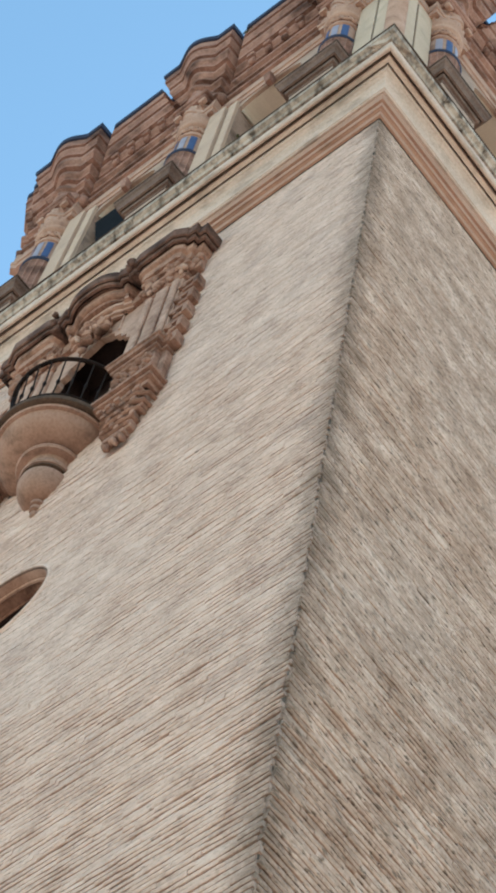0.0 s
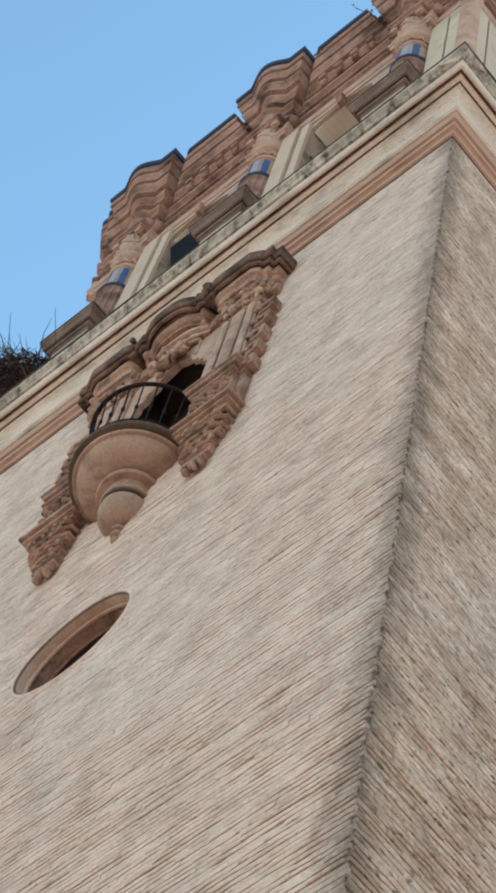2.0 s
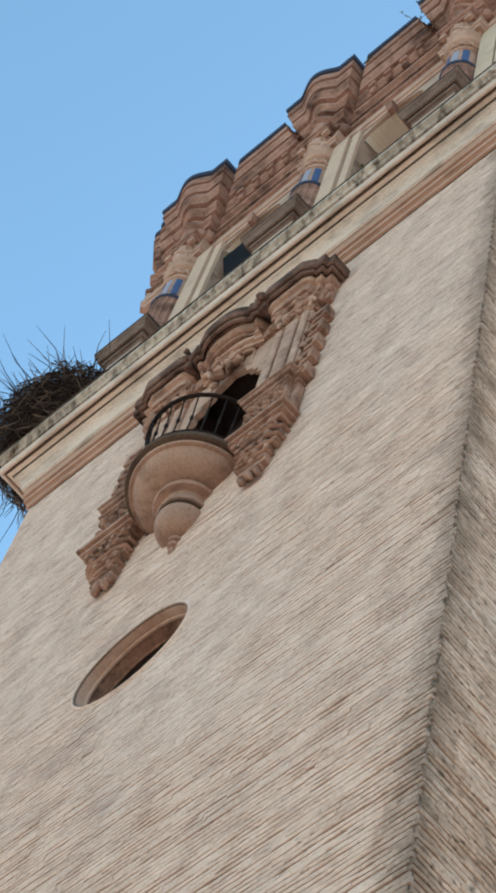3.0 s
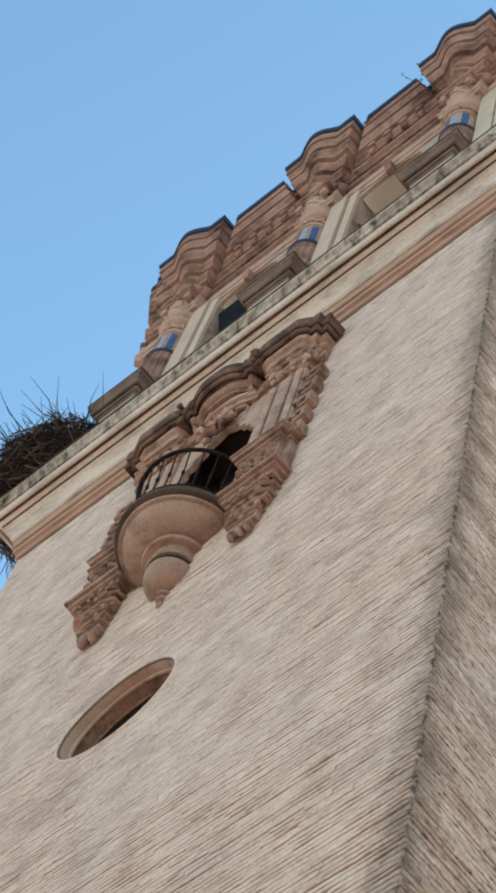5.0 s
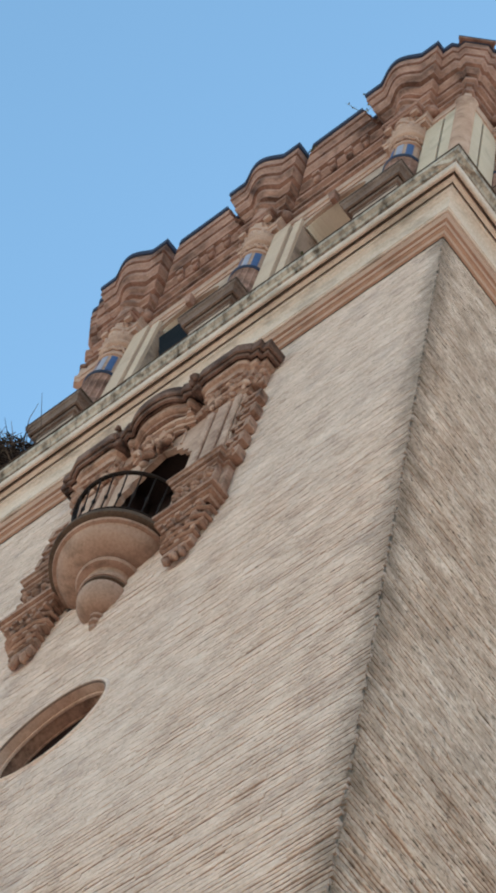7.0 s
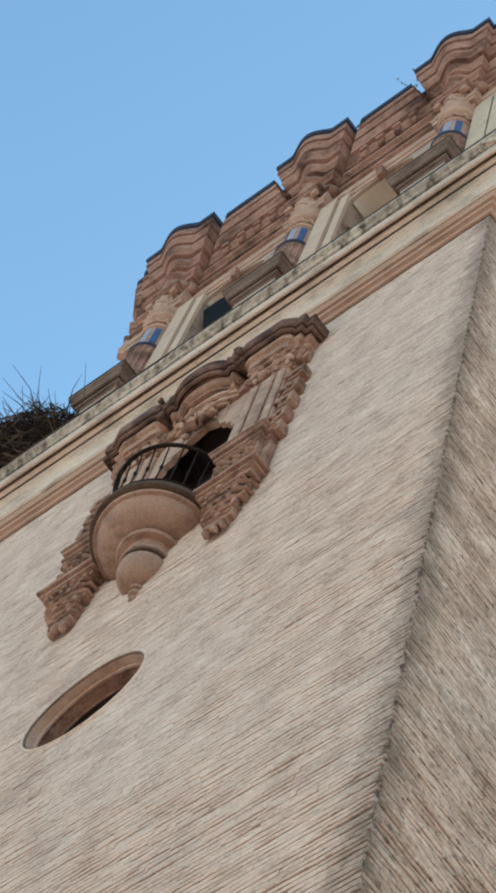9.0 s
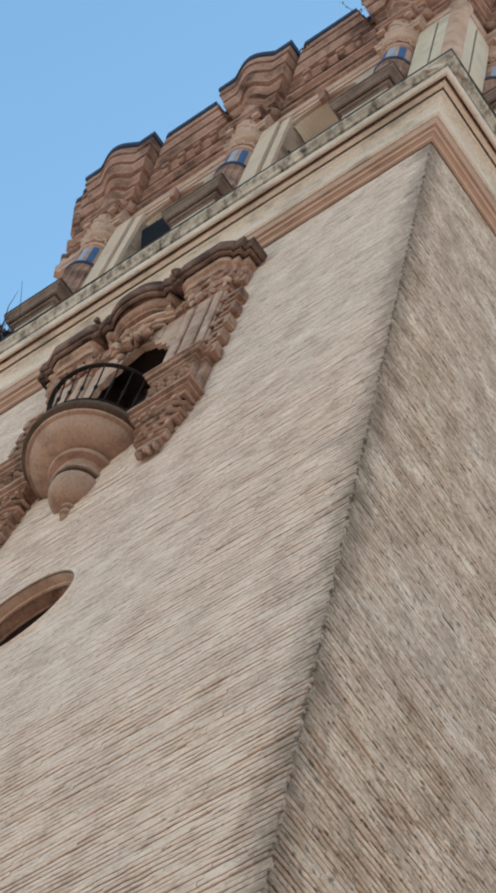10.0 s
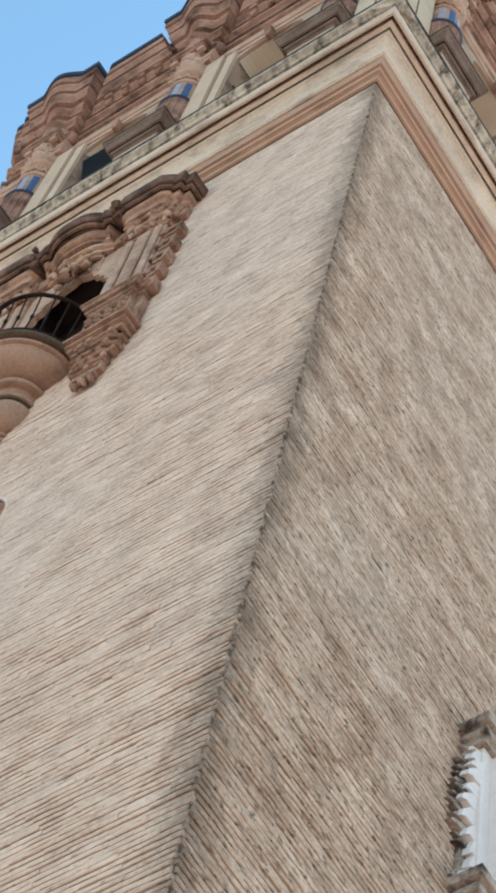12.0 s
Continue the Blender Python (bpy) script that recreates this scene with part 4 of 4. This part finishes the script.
bm = bmesh.new()
box(bm, 0.20, 0.285, 2.985, 3.10, 15.27, 15.33, 0.01)
tube(bm, [(0.24, 3.09, 15.30), (0.24, 4.46, 15.30)], 0.018, 6)
part("iron_bar", bm, IRON, fr, "black iron bar with its clamp")
bm = bmesh.new()
tube(bm, [(0.25, 3.06, 15.28), (0.10, 3.75, 14.72)], 0.012, 6)
part("stay", bm, STONE, fr, "thin pale stay rod")
bm = bmesh.new()
box(bm, 0.0, 0.16, Y0 + 0.14, Y0 + 0.30, 12.6, 16.1, 0.01)
part("edge_strip", bm, WHITE, fr)
for nm_, z_, sc in (("cap_moulding", 16.02, 1.0), ("sill_moulding", 14.02, 1.15)):
    bm = bmesh.new()
    sweep(bm, [(0, Y0 + 0.10), (0.18, Y0 + 0.10), (0.18, 5.0)], [(o * sc, z_ + z) for o, z in ((-0.1, 0.0), (0.02, 0.0), (0.025, 0.06), (0.055, 0.07), (0.06, 0.13), (0.04, 0.135), (0.04, 0.16), (0.095, 0.165), (0.105, 0.24), (0.08, 0.27), (-0.1, 0.29))])
    part(nm_, bm, GREYSTONE, fr)
rq = random.Random(9)
bm = bmesh.new()
box(bm, 0.0, 0.05, Y0 + 0.06, Y0 + 0.16, 14.3, 16.02, 0.01)
part("carved_backing", bm, GREYSTONE, fr)


def acanthus(name, mat, x0, x1, share, step, label):
    """An upright strip of carved leaves: each leaf swells outwards, ends in a drooping tip and overlaps the next."""
    b_ = bmesh.new()
    z, i = 14.32, 0
    while z < 15.98:
        h = step * rq.uniform(0.75, 1.3)
        out = share * (0.07 + 0.15 * abs(math.sin(z * 2.1 + 0.9)) + rq.uniform(-0.02, 0.04))
        root, d = Y0 + 0.15, x1 + rq.uniform(-0.02, 0.02)
        prof = [(root, z + h * 1.15), (root - out * 0.45, z + h * 1.05), (root - out * 0.9, z + h * 0.55), (root - out * 1.05, z + h * 0.02), (root - out * 0.72, z + h * 0.22), (root - out * 0.4, z + h * 0.1), (root, z)]
        lo_ = [b_.verts.new((x0, y, q)) for y, q in prof]
        hi_ = [b_.verts.new((d - 0.03 * abs(y - root) / max(out, 0.05), y + 0.008, q)) for y, q in prof]
        b_.faces.new(hi_)
        for k in range(len(prof)):
            m = (k + 1) % len(prof)
            b_.faces.new((lo_[k], lo_[m], hi_[m], hi_[k]))
        z += h
        i += 1
    bmesh.ops.recalc_face_normals(b_, faces=b_.faces)
    part(name, b_, mat, fr, label)


acanthus("leaf_carving", GREYSTONE, 0.0, 0.08, 1.15, 0.085, "weathered grey leaf carving")
acanthus("leaf_carving", WHITE, 0.05, 0.14, 0.72, 0.15, "pale leaf carving")


# ---- stork nest ----
nest = tagged(new("bird_nest"), "big untidy nest of dry twigs on the cornice corner", "nest")
rng = random.Random(5)
bm = bmesh.new()
NC = Vector((-W + 0.04, 0.02, ZC + 0.68))
RX, RY = 1.10, 0.92
for i in range(3600):
    a, h = rng.uniform(0, 2 * math.pi), rng.uniform(-1, 1)
    r = math.sqrt(max(0.0, 1 - 0.6 * h * h)) * rng.uniform(0.55, 1.05)
    p = NC + Vector((RX * r * math.cos(a), RY * r * math.sin(a), h * 0.70))
    t = Vector((-math.sin(a), math.cos(a), rng.uniform(-0.5, 0.5))).normalized()
    t = (t + Vector((rng.uniform(-0.7, 0.7), rng.uniform(-0.7, 0.7), rng.uniform(-0.4, 0.6)))).normalized()
    ln = rng.uniform(0.15, 0.6)
    tube(bm, [p - t * ln / 2, p + Vector((0, 0, rng.uniform(-0.05, 0.05))), p + t * ln / 2], [0.011, 0.009, 0.004], 3)
for i in range(330):
    a, h = rng.uniform(0, 2 * math.pi), rng.uniform(-0.9, 1)
    r = 0.95 * math.sqrt(max(0.0, 1 - 0.6 * h * h))
    p = NC + Vector((RX * r * math.cos(a), RY * r * math.sin(a), h * 0.64))
    t = (Vector((math.cos(a), math.sin(a), 0.9 * h)) + Vector((rng.uniform(-0.9, 0.9), rng.uniform(-0.9, 0.9), rng.uniform(-0.5, 0.7)))).normalized()
    ln = rng.uniform(0.2, 0.55) if i % 9 else rng.uniform(0.6, 0.95)
    k_ = Vector((rng.uniform(-0.1, 0.1), rng.uniform(-0.1, 0.1), rng.uniform(-0.1, 0.1)))
    tube(bm, [p, p + t * ln * 0.5 + k_, p + t * ln], [0.009, 0.007, 0.003], 3)
for i in range(150):
    p = Vector((-W + rng.uniform(0.7, 1.5), rng.uniform(-0.45, 0.2), ZC + rng.uniform(0.03, 0.16)))
    t = Vector((rng.uniform(-1, 1), rng.uniform(-1, 1), rng.uniform(-0.1, 0.7))).normalized() * rng.uniform(0.15, 0.45)
    tube(bm, [p - t * 0.5, p + Vector((0, 0, 0.02)), p + t * 0.5], [0.009, 0.008, 0.003], 3)
part("twigs", bm, TWIG, nest)
bm = bmesh.new()
ball(bm, NC, 0.76, 1.25, 1.0, 0.80, 24, 14)
for v in bm.verts:
    v.co += (v.co - NC).normalized() * 0.12 * noise.noise(v.co * 3.1)
part("packed_core", bm, TWIG, nest, "packed dark heart of the nest")
nest["kind"] = "stuff"


def weed(at, n, size, seed):
    base = tagged(new("weed_tuft"), "dry weed growing from a joint of the cornice", "weed", kind="stuff")
    rr = random.Random(seed)
    bm_ = bmesh.new()
    for i in range(n):
        d = Vector((rr.uniform(-0.8, 0.8), rr.uniform(-0.9, 0.3), rr.uniform(0.2, 1.0))).normalized()
        e = Vector((rr.uniform(-0.3, 0.3), rr.uniform(-0.3, 0.3), rr.uniform(-0.2, 0.3))) * size * 0.4
        ln = size * rr.uniform(0.4, 1.0)
        tube(bm_, [Vector(at), Vector(at) + d * ln * 0.5 + e * 0.3, Vector(at) + d * ln + e], [0.006, 0.005, 0.002], 3)
        for j in range(4):
            q = Vector(at) + d * ln * rr.uniform(0.3, 1.0) + e * 0.5
            w = Vector((rr.uniform(-1, 1), rr.uniform(-1, 1), rr.uniform(-1, 1))).normalized() * 0.04
            u = w.orthogonal().normalized() * 0.015
            bm_.faces.new([bm_.verts.new(c) for c in (q, q + w * 0.5 + u, q + w, q + w * 0.5 - u)])
    part("stems", bm_, LEAF, base)


weed((-1.80, -0.34, ZE + 1.85), 10, 0.20, 3)
weed((-2.02, -0.30, ZE + 1.85), 2, 0.3, 4)
weed((-2.95, -0.26, ZE + 1.6), 10, 0.15, 5)
weed((-1.85, -OUT + 0.02, ZC), 8, 0.14, 6)
weed((0.45, 1.0, ZC), 8, 0.14, 7)


# ---- brickwork ----
COURSE, LENGTH = 0.065, 0.285


def smear(u, z):
    """Share of the joints that is pointed flush: little low down, nearly all below the cornice."""
    k = noise.noise((u * 0.45, z * 0.4, 3.7)) + 0.5 * noise.noise((u * 1.3, z * 1.1, 6.2))
    return min(1.0, max(0.0, (z - 13.0) / 10.5 + k * 0.85))


def joint(u, z, s):
    """Height of the open joint: it comes and goes along the course."""
    return min(0.030, max(0.0006, 0.0095 + 0.060 * (0.6 * noise.noise((u * 2.6, z * 17.0, 5.5)) + 0.6 * noise.noise((u * 8.5, z * 17.0, 2.5))))) * (1.0 - 0.88 * s) + 0.0004


def chord(z):
    """The stretch of a course that an opening takes out, or None."""
    cx, cz, r = OCULUS
    if abs(z - cz) < 0.718 * OVAL[1]:
        h = OVAL[0] * math.sqrt(0.718 ** 2 - ((z - cz) / OVAL[1]) ** 2)
        return cx - h, cx + h
    if DOOR[2] - 0.15 < z < DOOR[3] + 0.1:
        return DOOR[0] - 0.03, DOOR[1] + 0.03
    return None


# a brick's section, from its lower to its upper edge: (share of the relief, share of the height)
SECTION = ((-0.6, -0.5), (0.72, -0.47), (1.0, -0.18), (0.97, 0.22), (0.62, 0.47), (-0.6, 0.5))
STATIONS = (-0.5, -0.18, 0.18, 0.5)


def brick_mesh(rnd, length, deep, highs, rough, ends=(0.0, 0.0)):
    """Vertices and faces of one worn brick round its own middle; outside is -y."""
    vs, fs = [], []
    n_ = len(SECTION)
    for i, sx in enumerate(STATIONS):
        x = sx * length + (ends[0] if i == 0 else ends[1] if i == 3 else 0.0)
        dy, dz = rnd.uniform(-rough, rough), rnd.uniform(-rough, rough) * 0.5
        for o, h in SECTION:
            vs.append((x, -o * deep + (dy + rnd.uniform(-rough, rough) * 0.5 if o > 0 else 0.0), h * highs[i] + (dz if o > 0 else 0.0)))
    for i in range(len(STATIONS) - 1):
        for j in range(n_ - 1):
            a, b = i * n_ + j, (i + 1) * n_ + j
            fs.append((a, b, b + 1, a + 1))
    fs.append(tuple(range(n_)))
    fs.append(tuple(range(3 * n_ + n_ - 1, 3 * n_ - 1, -1)))
    return vs, fs


def lay(wall, mat, turn, reach, z0, z1, south):
    """Bricks of one wall; those up to reach from the near corner and between z0 and z1 are pieces of their own."""
    rnd = random.Random(11 if south else 23)
    verts, faces = [], []
    units = []
    for q in range(12):
        vs, fs = brick_mesh(rnd, 1.0, 1.0, [rnd.uniform(0.86, 1.06) for _ in STATIONS], 0.10)
        me = bpy.data.meshes.new("brick")
        me.from_pydata([(x, y, z) for x, y, z in vs], [], fs)
        me.materials.append(mat)
        units.append(me)
    picked = 0
    for j in range(int(ZW / COURSE)):
        z = (j + 0.5) * COURSE + noise.noise((j * 0.37, 1.2, 0)) * 0.004
        u = -W - (LENGTH * 0.5 if j % 2 else 0.0)
        while u < -0.001:
            ln = LENGTH * rnd.uniform(0.84, 1.14)
            a, b = max(u, -W), min(u + ln - 0.001, 0.0)
            if -b < 0.10:
                b = 0.0
            gap = chord(z) if south else None
            if gap and a < gap[1] and b > gap[0]:
                if a >= gap[0]:
                    u = gap[1]
                    continue
                b = gap[0]
                u = gap[1]
            else:
                u = b + 0.001 if b < 0 else 1
            if b - a < 0.04:
                continue
            c = (a + b) / 2
            far = c + (0 if south else 40)
            sm = smear(far, z)
            d = 0.0052 + 0.0165 * (1.0 - sm) * (1.0 + 0.6 * noise.noise((far * 1.6, z * 13.0, 8.1))) + rnd.uniform(-0.0015, 0.003 if south else 0.004)
            highs = [COURSE - joint(far + q * (b - a), z, sm) for q in STATIONS]
            zz = z + rnd.uniform(-0.002, 0.002) + 0.007 * noise.noise((far * 0.9, z * 1.3, 4.4))
            away = -c if south else c + W
            worn = (0.0, rnd.uniform(-0.03, 0.004)) if south and b == 0.0 else (rnd.uniform(-0.004, 0.03), 0.0) if not south and a == -W else (0.0, 0.0)
            if picked < 300 and away < reach and z0 < z < z1:
                ob = new("brick", units[rnd.randrange(12)])
                ob.matrix_basis = turn @ Matrix.LocRotScale((c + (worn[0] + worn[1]) / 2, 0.012, zz), Euler((0, rnd.uniform(-0.004, 0.004), rnd.uniform(-0.004, 0.004))), (b - a + worn[1] - worn[0], d, sum(highs) / 4))
                ob.parent = wall
                picked += 1
                continue
            n0 = len(verts)
            vs, fs = brick_mesh(rnd, b - a, d, highs, (0.0018 if south else 0.0026) + 0.001 * (1 - sm), worn)
            verts += [(c + x, 0.012 + y, zz + q) for x, y, q in vs]
            faces += [tuple(n0 + q for q in f_) for f_ in fs]
    flat = np.array(verts) @ np.array(turn.to_3x3()).T + np.array(turn.translation)
    me = bpy.data.meshes.new("brickwork")
    me.from_pydata(flat.tolist(), [], faces)
    me.materials.append(mat)
    ob = new("brickwork", me)
    ob.parent = wall
    tagged(ob, kind="stuff")


lay(wall_s, BRICK_S, QUARTER[0], 2.6, 10.2, 12.4, True)
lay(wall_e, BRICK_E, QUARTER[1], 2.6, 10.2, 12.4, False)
